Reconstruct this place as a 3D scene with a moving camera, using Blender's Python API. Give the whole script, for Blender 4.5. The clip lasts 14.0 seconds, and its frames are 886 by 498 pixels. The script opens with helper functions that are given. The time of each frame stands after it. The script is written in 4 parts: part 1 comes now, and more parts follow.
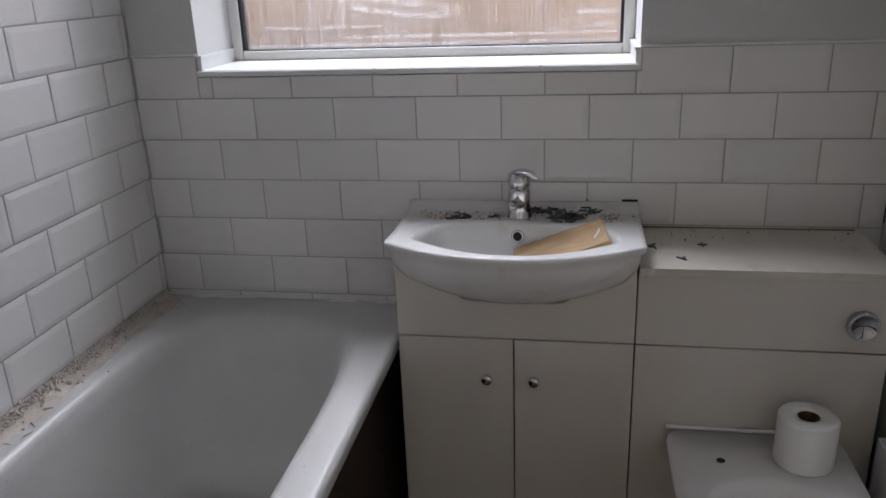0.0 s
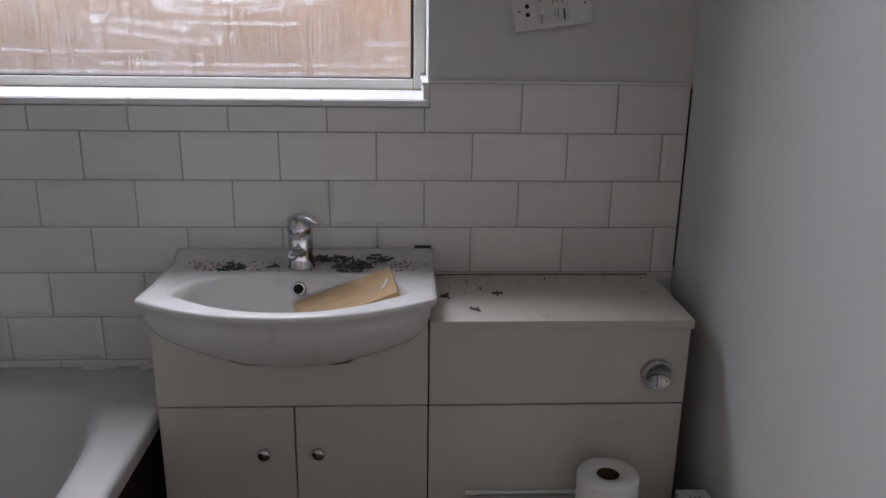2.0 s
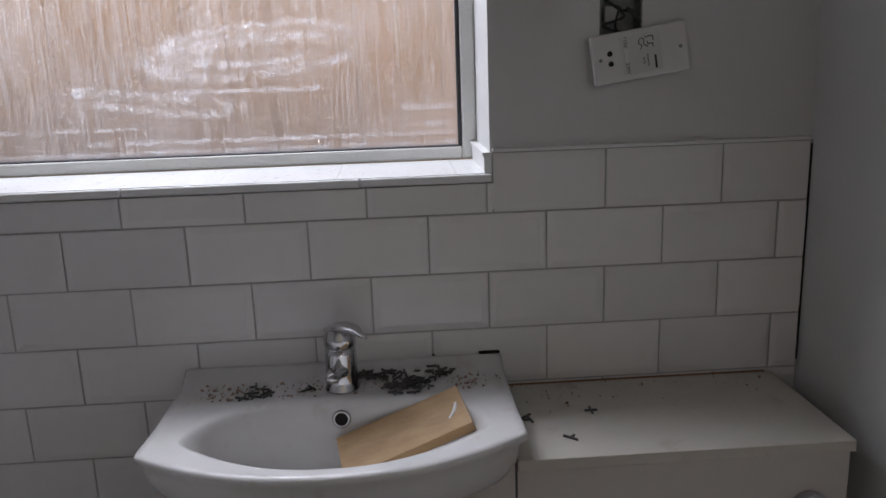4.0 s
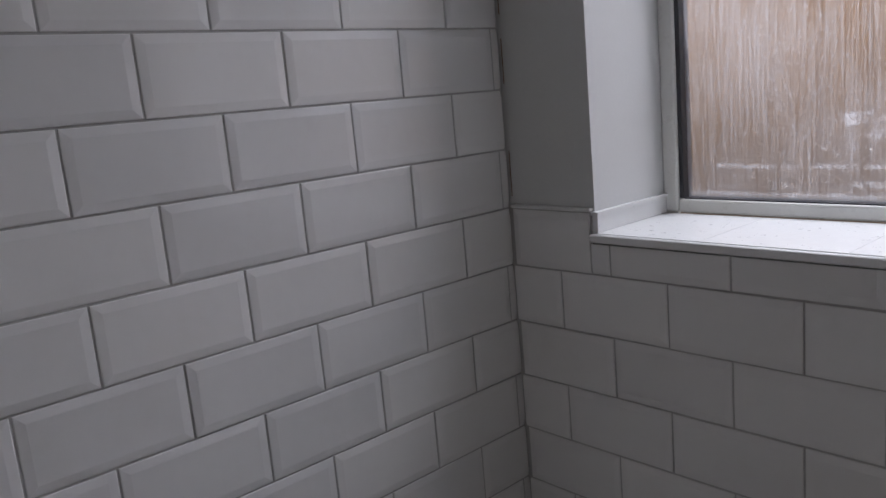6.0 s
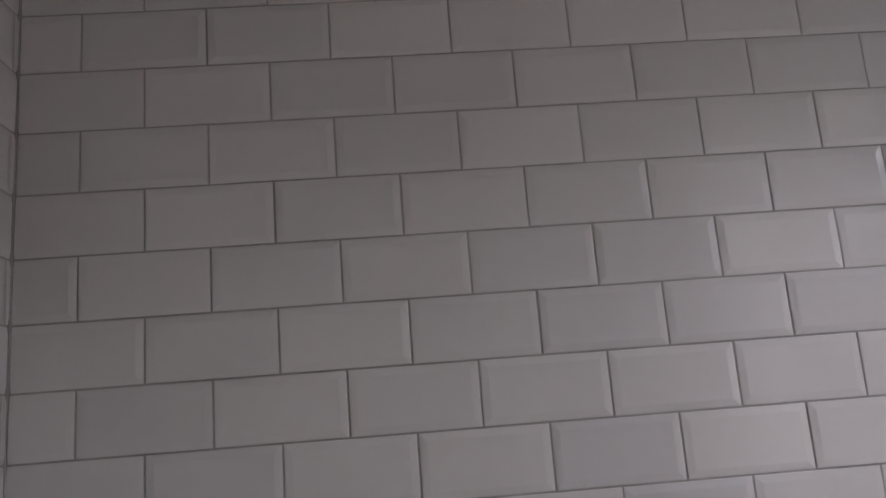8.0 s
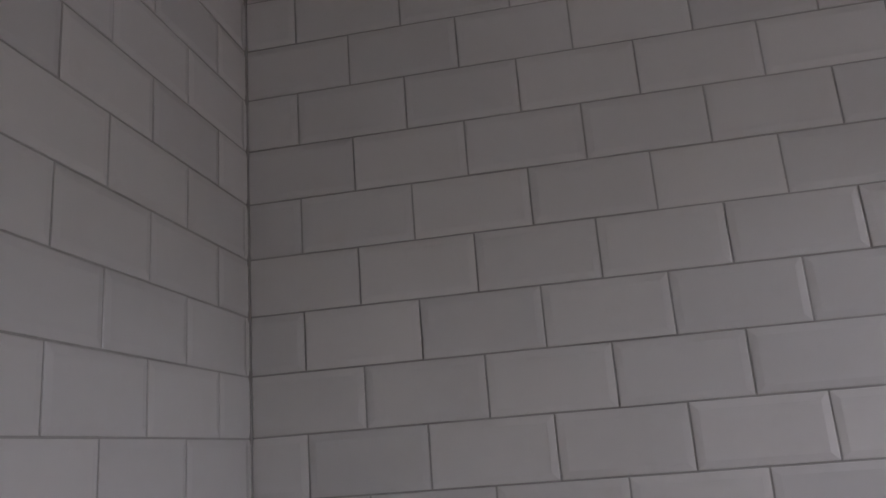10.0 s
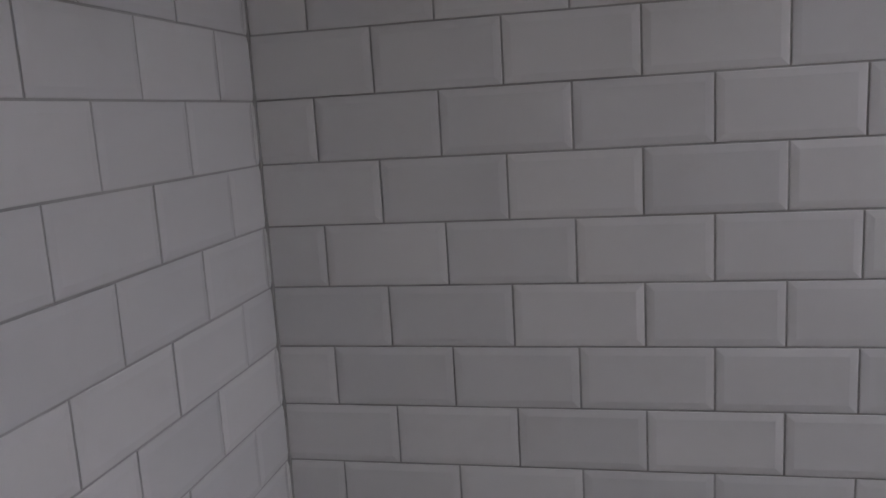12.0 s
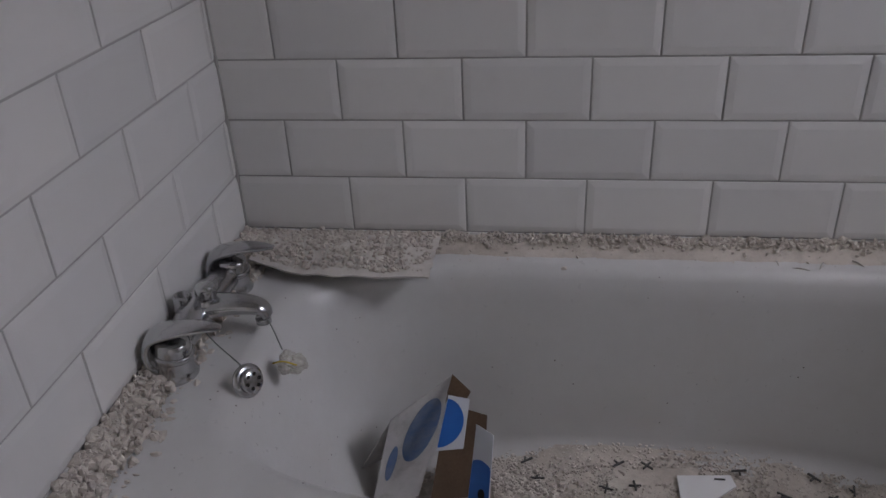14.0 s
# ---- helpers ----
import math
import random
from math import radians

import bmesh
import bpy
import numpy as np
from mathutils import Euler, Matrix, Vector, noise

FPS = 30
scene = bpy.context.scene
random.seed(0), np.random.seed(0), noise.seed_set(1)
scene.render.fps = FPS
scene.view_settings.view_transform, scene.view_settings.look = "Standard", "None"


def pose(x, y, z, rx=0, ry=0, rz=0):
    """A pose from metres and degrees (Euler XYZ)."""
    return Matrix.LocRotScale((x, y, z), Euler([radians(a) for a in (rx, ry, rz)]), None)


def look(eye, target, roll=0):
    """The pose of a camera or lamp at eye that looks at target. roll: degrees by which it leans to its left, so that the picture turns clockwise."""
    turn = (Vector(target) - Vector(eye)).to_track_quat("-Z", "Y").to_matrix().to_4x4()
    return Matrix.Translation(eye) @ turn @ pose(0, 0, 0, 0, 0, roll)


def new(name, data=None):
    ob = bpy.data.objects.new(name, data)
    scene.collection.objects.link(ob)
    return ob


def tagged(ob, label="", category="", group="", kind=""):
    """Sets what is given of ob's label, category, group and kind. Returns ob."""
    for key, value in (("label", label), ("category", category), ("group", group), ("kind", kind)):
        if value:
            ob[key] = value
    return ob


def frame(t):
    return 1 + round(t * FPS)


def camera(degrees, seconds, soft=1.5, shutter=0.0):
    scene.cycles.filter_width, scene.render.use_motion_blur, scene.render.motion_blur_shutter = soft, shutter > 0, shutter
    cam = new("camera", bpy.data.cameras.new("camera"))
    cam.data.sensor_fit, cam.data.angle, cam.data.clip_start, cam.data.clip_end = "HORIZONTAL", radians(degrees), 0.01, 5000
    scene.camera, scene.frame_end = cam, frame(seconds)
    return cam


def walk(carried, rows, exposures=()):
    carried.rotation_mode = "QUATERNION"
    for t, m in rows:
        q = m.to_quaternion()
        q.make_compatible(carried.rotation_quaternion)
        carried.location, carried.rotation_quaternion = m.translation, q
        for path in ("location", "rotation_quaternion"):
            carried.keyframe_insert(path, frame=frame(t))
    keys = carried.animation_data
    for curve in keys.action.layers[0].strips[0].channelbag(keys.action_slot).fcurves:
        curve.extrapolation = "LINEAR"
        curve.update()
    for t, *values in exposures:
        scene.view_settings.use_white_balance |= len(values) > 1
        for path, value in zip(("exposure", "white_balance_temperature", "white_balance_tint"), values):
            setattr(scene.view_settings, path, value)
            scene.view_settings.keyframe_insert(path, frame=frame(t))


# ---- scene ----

# ---- camera and walk ----
cam = camera(59.1, 14.0)
walk(cam, [
    (0.0, look((1.076, -1.823, 1.372), (0.741, 0.031, 0.701), -2.2)),
    (0.5, look((1.038, -1.768, 1.364), (0.967, 0.133, 0.748), 0.1)),
    (1.0, look((1.066, -1.732, 1.351), (1.134, 0.179, 0.766), 0.7)),
    (1.5, look((1.117, -1.676, 1.361), (1.215, 0.236, 0.784), 0.7)),
    (2.0, look((1.16, -1.641, 1.333), (1.257, 0.272, 0.757), 0.8)),
    (2.2, look((1.157, -1.632, 1.333), (1.265, 0.278, 0.749), 0.8)),
    (4.3, look((1.032, -1.240, 1.347), (1.112, 0.714, 0.894), -2.8)),
    (4.5, look((1.018, -1.208, 1.355), (0.904, 0.735, 0.896), -3.0)),
    (5.0, look((0.981, -1.173, 1.377), (0.305, 0.654, 0.921), -3.9)),
    (5.5, look((0.956, -1.074, 1.373), (-0.159, 0.528, 0.939), -4.7)),
    (6.0, look((0.918, -1.004, 1.395), (-0.55, 0.301, 1.02), -5.2)),
    (6.5, look((1.048, -1.002, 1.4), (-0.74, -0.153, 1.115), -3.0)),
    (7.0, look((1.122, -1.018, 1.438), (-0.8, -0.529, 1.181), -4.1)),
    (7.5, look((1.166, -1.029, 1.484), (-0.814, -0.765, 1.565), -4.6)),
    (8.0, look((1.193, -1.046, 1.538), (-0.763, -0.923, 1.936), -4.5)),
    (8.2, look((1.207, -1.052, 1.563), (-0.728, -0.991, 2.067), -4.5)),
    (10.3, look((1.237, -1.077, 1.556), (-0.672, -1.467, 2.006), -4.2)),
    (10.5, look((1.23, -1.083, 1.541), (-0.696, -1.482, 1.908), -4.1)),
    (11.0, look((1.196, -1.091, 1.495), (-0.757, -1.514, 1.574), -3.9)),
    (11.5, look((1.186, -1.096, 1.443), (-0.765, -1.524, 1.328), -3.7)),
    (12.0, look((1.175, -1.085, 1.364), (-0.752, -1.496, 1.025), -3.4)),
    (12.5, look((1.176, -1.063, 1.312), (-0.704, -1.424, 0.733), -3.2)),
    (13.0, look((1.18, -1.057, 1.253), (-0.629, -1.378, 0.463), -3.2)),
    (13.5, look((1.186, -1.067, 1.231), (-0.559, -1.355, 0.299), -3.2)),
    (14.0, look((1.184, -1.092, 1.223), (-0.545, -1.357, 0.253), -2.9)),
], exposures=[(0.0, 0.36, 6350, 11), (2.2, 0.15, 6400, 13), (4.5, -0.22, 6350, 12), (5.5, -0.38, 6350, 13), (6.5, -0.42, 6350, 13), (7.5, -0.16, 6700, 16), (8.2, -0.02, 6750, 18), (10.3, -0.12, 6550, 16), (11.0, -0.24, 6500, 15), (12.5, -0.36, 6500, 15), (14.0, -0.28, 6500, 15)])

# ---- world, sun, the window's daylight and an added hall fill lamp ----
world = bpy.data.worlds.new("sky")
scene.world = world
world.use_nodes = True
sky = world.node_tree.nodes.new("ShaderNodeTexSky")
sky.sky_type, sky.sun_disc = "NISHITA", False
sky.sun_elevation, sky.sun_rotation = radians(48), radians(150)
world.node_tree.links.new(sky.outputs[0], world.node_tree.nodes["Background"].inputs[0])
world.node_tree.nodes["Background"].inputs[1].default_value = 0.15

sun_data = bpy.data.lights.new("sun", "SUN")
sun_data.energy, sun_data.angle, sun_data.color = 3.6, radians(14), (1.0, 0.96, 0.9)
sun = new("sun", sun_data)
sun.matrix_world = look((1.5, -2.6, 3.3), (0, 0, 0))

day_data = bpy.data.lights.new("window_daylight", "AREA")
day_data.shape, day_data.size, day_data.size_y = "RECTANGLE", 1.10, 0.50
day_data.spread = radians(160)
day_data.energy, day_data.color = 23.0, (0.90, 0.92, 1.0)
day = new("window_daylight", day_data)
day.matrix_world = look((0.44, 0.60, 2.32), (0.84, -0.25, 1.10))
# Fill lamp: brightens the room from an unseen, added hall opening.
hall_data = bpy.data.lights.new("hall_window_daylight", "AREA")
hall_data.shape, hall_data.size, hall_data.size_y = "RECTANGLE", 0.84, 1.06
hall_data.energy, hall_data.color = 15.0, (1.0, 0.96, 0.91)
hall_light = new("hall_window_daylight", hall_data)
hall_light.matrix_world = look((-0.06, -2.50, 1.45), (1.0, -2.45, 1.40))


# ---- materials ----
def nodes_of(name):
    m = bpy.data.materials.new(name)
    m.use_nodes = True
    nt = m.node_tree
    return m, nt, nt.nodes["Principled BSDF"]


def add(nt, kind, **props):
    n = nt.nodes.new(kind)
    for k, v in props.items():
        n.inputs[k].default_value = v
    return n


def mixcol(nt, fac, a, b):
    n = nt.nodes.new("ShaderNodeMix")
    n.data_type = "RGBA"
    for sock, v in ((n.inputs[0], fac), (n.inputs[6], a), (n.inputs[7], b)):
        if isinstance(v, (int, float)):
            sock.default_value = v
        elif isinstance(v, tuple):
            sock.default_value = (*v, 1)
        else:
            nt.links.new(v, sock)
    return n.outputs[2]


def ramp(nt, value, lo, hi, a=0.0, b=1.0):
    n = nt.nodes.new("ShaderNodeMapRange")
    n.inputs[1].default_value, n.inputs[2].default_value = lo, hi
    n.inputs[3].default_value, n.inputs[4].default_value = a, b
    nt.links.new(value, n.inputs[0])
    return n.outputs[0]


def noise_tex(nt, scale, detail=4.0, rough=0.6, stretch=None, world_space=True):
    c = nt.nodes.new("ShaderNodeTexCoord") if not world_space else nt.nodes.new("ShaderNodeNewGeometry")
    out = c.outputs["Object"] if not world_space else c.outputs["Position"]
    if stretch:
        mp = nt.nodes.new("ShaderNodeMapping")
        mp.inputs["Scale"].default_value = stretch
        nt.links.new(out, mp.inputs[0])
        out = mp.outputs[0]
    n = add(nt, "ShaderNodeTexNoise", Scale=scale, Detail=detail, Roughness=rough)
    nt.links.new(out, n.inputs["Vector"])
    return n.outputs["Fac"]


def bump(nt, bsdf, height, strength, distance=0.002):
    b = nt.nodes.new("ShaderNodeBump")
    b.inputs["Strength"].default_value, b.inputs["Distance"].default_value = strength, distance
    nt.links.new(height, b.inputs["Height"])
    nt.links.new(b.outputs[0], bsdf.inputs["Normal"])


def surface(name, col, dark, rough=0.5, metal=0.0, coarse=3.0, fine=60.0, bumps=0.15, rough_var=0.1, dirt=None, dirt_at=(0.55, 0.7),
            dirt_scale=6.0, stretch=None, pieces=False, distance=0.002, specks=0):
    """A surface with colour variation at two scales, fine relief and, if asked, patches of dirt."""
    m, nt, b = nodes_of(name)
    big, small = noise_tex(nt, coarse, 5, stretch=stretch), noise_tex(nt, fine, 6, stretch=stretch)
    c = mixcol(nt, ramp(nt, big, 0.3, 0.7), col, dark)
    c = mixcol(nt, ramp(nt, small, 0.35, 0.75, 0.0, 0.35), c, dark)
    if pieces:
        info = nt.nodes.new("ShaderNodeObjectInfo")
        c = mixcol(nt, ramp(nt, info.outputs["Random"], 0, 1, 0.0, 0.5), c, dark)
    r = ramp(nt, small, 0.3, 0.7, max(rough - rough_var, 0.02), rough + rough_var)
    if dirt:
        d = ramp(nt, noise_tex(nt, dirt_scale, 8, 0.7), *dirt_at)
        c = mixcol(nt, d, c, dirt)
        mx = nt.nodes.new("ShaderNodeMath")
        mx.operation = "MAXIMUM"
        nt.links.new(r, mx.inputs[0])
        nt.links.new(ramp(nt, d, 0, 1, 0.0, 0.75), mx.inputs[1])
        r = mx.outputs[0]
    if specks:
        vor = add(nt, "ShaderNodeTexVoronoi", Scale=specks)
        geo = nt.nodes.new("ShaderNodeNewGeometry")
        nt.links.new(geo.outputs["Position"], vor.inputs["Vector"])
        dots = ramp(nt, vor.outputs["Distance"], 0.04, 0.08, 1.0, 0.0)
        where = ramp(nt, noise_tex(nt, 11, 5), 0.49, 0.56)
        both = nt.nodes.new("ShaderNodeMath")
        both.operation = "MULTIPLY"
        nt.links.new(dots, both.inputs[0])
        nt.links.new(where, both.inputs[1])
        c = mixcol(nt, both.outputs[0], c, (0.13, 0.11, 0.10))
    nt.links.new(c, b.inputs["Base Color"])
    nt.links.new(r, b.inputs["Roughness"])
    b.inputs["Metallic"].default_value = metal
    if bumps:
        bump(nt, b, small, bumps, distance)
    return m


def tile_material():
    m, nt, b = nodes_of("white_glazed_tile")
    info = nt.nodes.new("ShaderNodeObjectInfo")
    c = mixcol(nt, info.outputs["Random"], (0.78, 0.765, 0.75), (0.70, 0.69, 0.685))
    stain = ramp(nt, noise_tex(nt, 9, 7, 0.7), 0.56, 0.8, 0.0, 0.22)
    c = mixcol(nt, stain, c, (0.60, 0.56, 0.52))
    nt.links.new(c, b.inputs["Base Color"])
    r = ramp(nt, noise_tex(nt, 25, 6, 0.65), 0.3, 0.75, 0.06, 0.14)
    nt.links.new(r, b.inputs["Roughness"])
    bump(nt, b, noise_tex(nt, 14, 2, 0.5), 0.25, 0.004)
    return m


TILE = tile_material()
GROUT = surface("grey_grout", (0.50, 0.49, 0.475), (0.37, 0.36, 0.35), 0.9, coarse=5, fine=150, bumps=0.3)
PLASTER = surface("matt_wall_paint", (0.66, 0.66, 0.65), (0.60, 0.60, 0.59), 0.75, coarse=2.2, fine=180, bumps=0.12, dirt=(0.52, 0.5, 0.47), dirt_at=(0.66, 0.9), dirt_scale=5)
GLOSSWHITE = surface("white_trim", (0.80, 0.80, 0.80), (0.74, 0.74, 0.73), 0.35, fine=90, bumps=0.05)
UPVC = surface("white_plastic_frame", (0.78, 0.78, 0.76), (0.68, 0.67, 0.63), 0.32, coarse=6, fine=80, bumps=0.04)
RUBBER = surface("black_gasket", (0.02, 0.022, 0.025), (0.035, 0.035, 0.04), 0.5, bumps=0.1)
CERAMIC = surface("white_ceramic", (0.73, 0.725, 0.72), (0.66, 0.65, 0.64), 0.14, coarse=4, fine=30, bumps=0.02, rough_var=0.05, dirt=(0.52, 0.44, 0.37), dirt_at=(0.57, 0.84), dirt_scale=13)
BATHWHITE = surface("dusty_white_acrylic", (0.60, 0.595, 0.59), (0.53, 0.52, 0.51), 0.34, coarse=3, fine=70, bumps=0.015, rough_var=0.08, dirt=(0.52, 0.49, 0.46), dirt_at=(0.50, 1.1), dirt_scale=4, specks=46)
MELAMINE = surface("cream_melamine", (0.62, 0.59, 0.545), (0.56, 0.53, 0.49), 0.38, coarse=2, fine=70, bumps=0.03)
WORKTOP = surface("cream_worktop", (0.62, 0.59, 0.53), (0.55, 0.52, 0.46), 0.4, coarse=4, fine=60, bumps=0.05, dirt=(0.38, 0.32, 0.27), dirt_at=(0.6, 0.85), dirt_scale=11)
CHROME = surface("chrome", (0.62, 0.62, 0.63), (0.50, 0.50, 0.51), 0.12, 1.0, coarse=10, fine=120, bumps=0.02, rough_var=0.07)
DUSTY_CHROME = surface("dusty_chrome", (0.60, 0.60, 0.61), (0.46, 0.46, 0.47), 0.16, 1.0, coarse=12, fine=120, bumps=0.06, rough_var=0.1, dirt=(0.42, 0.41, 0.39), dirt_at=(0.6, 0.75), dirt_scale=45)
SATIN = surface("satin_chrome", (0.62, 0.62, 0.64), (0.54, 0.54, 0.56), 0.34, 1.0, coarse=10, fine=120, bumps=0.02)
BLACKHOLE = surface("dark_void", (0.012, 0.012, 0.012), (0.02, 0.018, 0.016), 0.9, bumps=0.1)
SPACER = surface("dark_grey_plastic", (0.05, 0.052, 0.048), (0.085, 0.085, 0.08), 0.5, coarse=30, fine=200, bumps=0.1, pieces=True)
PALEPLASTIC = surface("pale_plastic", (0.66, 0.66, 0.63), (0.58, 0.58, 0.55), 0.4, bumps=0.05)
RUBBLE = surface("plaster_rubble", (0.68, 0.625, 0.565), (0.50, 0.45, 0.40), 0.95, coarse=40, fine=400, bumps=0.4, distance=0.003)
SEALANT = surface("old_sealant_bed", (0.60, 0.545, 0.485), (0.47, 0.415, 0.36), 0.85, coarse=14, fine=160, bumps=0.5, dirt=(0.36, 0.32, 0.28), dirt_at=(0.46, 0.75), dirt_scale=25)
BOARD = surface("dusty_paper_board", (0.66, 0.62, 0.58), (0.54, 0.50, 0.46), 0.9, coarse=20, fine=200, bumps=0.4)
PINE = surface("sawn_pine", (0.54, 0.36, 0.18), (0.42, 0.26, 0.12), 0.6, coarse=5, fine=30, bumps=0.2, stretch=(1.5, 12, 12))
BARE_EDGE = surface("dark_pine_edge", (0.30, 0.17, 0.08), (0.20, 0.11, 0.05), 0.7, coarse=8, fine=60, bumps=0.2)
# Near-black brown that paints in shade: under the bath, inside the units.
SHADEBOARD = surface("dark_bare_timber", (0.045, 0.026, 0.017), (0.025, 0.014, 0.010), 0.85, coarse=5, fine=50, bumps=0.2)
TISSUE = surface("toilet_paper", (0.80, 0.79, 0.77), (0.74, 0.73, 0.71), 0.95, coarse=20, fine=220, bumps=0.35)
CARDPALE = surface("scuffed_white_card", (0.55, 0.53, 0.52), (0.42, 0.41, 0.41), 0.6, coarse=20, fine=90, bumps=0.15, dirt=(0.36, 0.34, 0.33), dirt_at=(0.5, 0.7), dirt_scale=30)
CARDWHITE = surface("white_card", (0.72, 0.74, 0.78), (0.66, 0.68, 0.72), 0.5, coarse=20, fine=90, bumps=0.05)
CARDBLUE = surface("blue_printed_card", (0.012, 0.14, 0.52), (0.01, 0.11, 0.42), 0.4, coarse=20, fine=90, bumps=0.05)
CARDFADED = surface("scuffed_blue_card", (0.05, 0.12, 0.28), (0.16, 0.20, 0.28), 0.55, coarse=40, fine=140, bumps=0.1)
# Brown card, darkened to put the shade inside the carton into its colour.
KRAFT = surface("brown_card", (0.14, 0.085, 0.05), (0.09, 0.055, 0.033), 0.8, coarse=15, fine=200, bumps=0.2)
DARKINK = surface("black_ink", (0.02, 0.02, 0.022), (0.03, 0.03, 0.03), 0.6, bumps=0.0)
SOCKETPLASTIC = surface("socket_plastic", (0.70, 0.69, 0.68), (0.64, 0.63, 0.62), 0.35, coarse=10, fine=100, bumps=0.03)
GALV = surface("galvanised_steel", (0.30, 0.32, 0.30), (0.16, 0.17, 0.16), 0.45, 0.8, coarse=40, fine=150, bumps=0.15)
WIRE = surface("black_wire", (0.02, 0.02, 0.02), (0.03, 0.03, 0.03), 0.45, bumps=0.0)
FLOORWOOD = surface("brown_floor_boards", (0.16, 0.095, 0.06), (0.10, 0.06, 0.04), 0.6, coarse=4, fine=40, bumps=0.2, stretch=(2, 10, 2), pieces=True)
FENCEWOOD = surface("brown_fence_boards", (0.46, 0.29, 0.18), (0.36, 0.225, 0.135), 0.8, coarse=1.5, fine=18, bumps=0.2, stretch=(5, 5, 0.8), pieces=True)
PAVING = surface("concrete_paving", (0.32, 0.31, 0.29), (0.25, 0.24, 0.22), 0.9, coarse=2, fine=50, bumps=0.3)
PLASTICWRAP = surface("clear_plastic_wrap", (0.60, 0.58, 0.54), (0.42, 0.40, 0.36), 0.20, coarse=60, fine=200, bumps=0.4)
YELLOW = surface("yellow_tie", (0.55, 0.42, 0.05), (0.45, 0.34, 0.04), 0.5, bumps=0.0)
HALLPAINT = surface("warm_hall_paint", (0.58, 0.50, 0.42), (0.52, 0.45, 0.37), 0.8, fine=150)


def glass_material():
    """Wet, fogged window glass: clear film with runs of water, wiped arcs and a band of drops at the foot."""
    m, nt, b = nodes_of("fogged_glass")
    nt.nodes.remove(b)
    out = nt.nodes["Material Output"]
    geo = nt.nodes.new("ShaderNodeNewGeometry")
    sep = nt.nodes.new("ShaderNodeSeparateXYZ")
    nt.links.new(geo.outputs["Position"], sep.inputs[0])
    X, Z = sep.outputs[0], sep.outputs[2]

    def math(op, a, c=None, clamp=False):
        n = nt.nodes.new("ShaderNodeMath")
        n.operation, n.use_clamp = op, clamp
        for i, v in enumerate((a, c)):
            if v is None:
                continue
            if isinstance(v, (int, float)):
                n.inputs[i].default_value = v
            else:
                nt.links.new(v, n.inputs[i])
        return n.outputs[0]

    warp = math("MULTIPLY", math("SUBTRACT", noise_tex(nt, 14, 5, 0.7), 0.5), 0.035)
    grain = noise_tex(nt, 260, 5, 0.75, stretch=(1, 1, 0.45))
    runs = noise_tex(nt, 420, 4, 0.75, stretch=(1, 1, 0.022))

    def wipe(cx, cz, rx, rz, width, tilt=0.0, x0=None, x1=None):
        """An arc of wiped film: a band about an ellipse."""
        dx, dz = math("SUBTRACT", X, cx), math("SUBTRACT", math("ADD", Z, warp), cz)
        dz = math("SUBTRACT", dz, math("MULTIPLY", dx, tilt))
        e = math("SQRT", math("ADD", math("POWER", math("ABSOLUTE", math("DIVIDE", dx, rx)), 2.0), math("POWER", math("ABSOLUTE", math("DIVIDE", dz, rz)), 2.0)))
        band = math("SUBTRACT", 1.0, math("DIVIDE", math("ABSOLUTE", math("SUBTRACT", e, 1.0)), width), clamp=True)
        if x0 is not None:
            band = math("MULTIPLY", band, ramp(nt, X, x0, x0 + 0.05))
        if x1 is not None:
            band = math("MULTIPLY", band, ramp(nt, X, x1 - 0.05, x1, 1.0, 0.0))
        return band

    def blot(x0, x1, z0, z1, soft=0.005):
        a = math("MULTIPLY", ramp(nt, X, x0, x0 + soft * 2), ramp(nt, X, x1 - soft * 2, x1, 1.0, 0.0))
        zz = math("ADD", Z, math("MULTIPLY", warp, 0.3))
        c = math("MULTIPLY", ramp(nt, zz, z0, z0 + soft), ramp(nt, zz, z1 - soft, z1, 1.0, 0.0))
        return math("MULTIPLY", a, c)

    marks = [wipe(0.800, 1.378, 0.20, 0.046, 0.22, 0.08, None, 1.00), wipe(0.80, 1.377, 0.12, 0.022, 0.5, 0.08, None, 0.92), wipe(0.78, 1.372, 0.16, 0.034, 0.25, 0.08, None, 0.95),
             blot(0.445, 0.50, 1.30, 1.325), wipe(0.60, 1.288, 0.16, 0.016, 0.7, -0.10, 0.46, 0.80), blot(0.24, 0.57, 1.236, 1.248), blot(1.06, 1.172, 1.256, 1.274), blot(1.05, 1.09, 1.36, 1.46, 0.016),
             blot(0.46, 1.168, 1.208, 1.222), blot(0.19, 1.175, 1.189, 1.202), blot(0.62, 0.92, 1.300, 1.314), blot(1.10, 1.16, 1.222, 1.240)]
    total = None
    for k in marks:
        total = k if total is None else math("MAXIMUM", total, k)
    total = math("MULTIPLY", total, ramp(nt, noise_tex(nt, 26, 6, 0.75), 0.40, 0.58, 0.12, 1.0))
    total = math("MULTIPLY", total, ramp(nt, grain, 0.44, 0.56, 0.10, 1.0))
    streak = ramp(nt, runs, 0.47, 0.62, 0.0, 0.26)
    drops = ramp(nt, grain, 0.57, 0.64, 0.0, 0.60)
    patch = ramp(nt, noise_tex(nt, 5, 4, 0.6), 0.40, 0.70, 0.0, 0.10)
    film = math("ADD", math("MAXIMUM", math("MULTIPLY", math("MULTIPLY", total, ramp(nt, runs, 0.40, 0.54, 0.25, 1.0)), 1.0), math("MAXIMUM", streak, drops)), patch, clamp=True)
    clear = nt.nodes.new("ShaderNodeBsdfTransparent")
    clear.inputs[0].default_value = (0.95, 0.95, 0.95, 1)
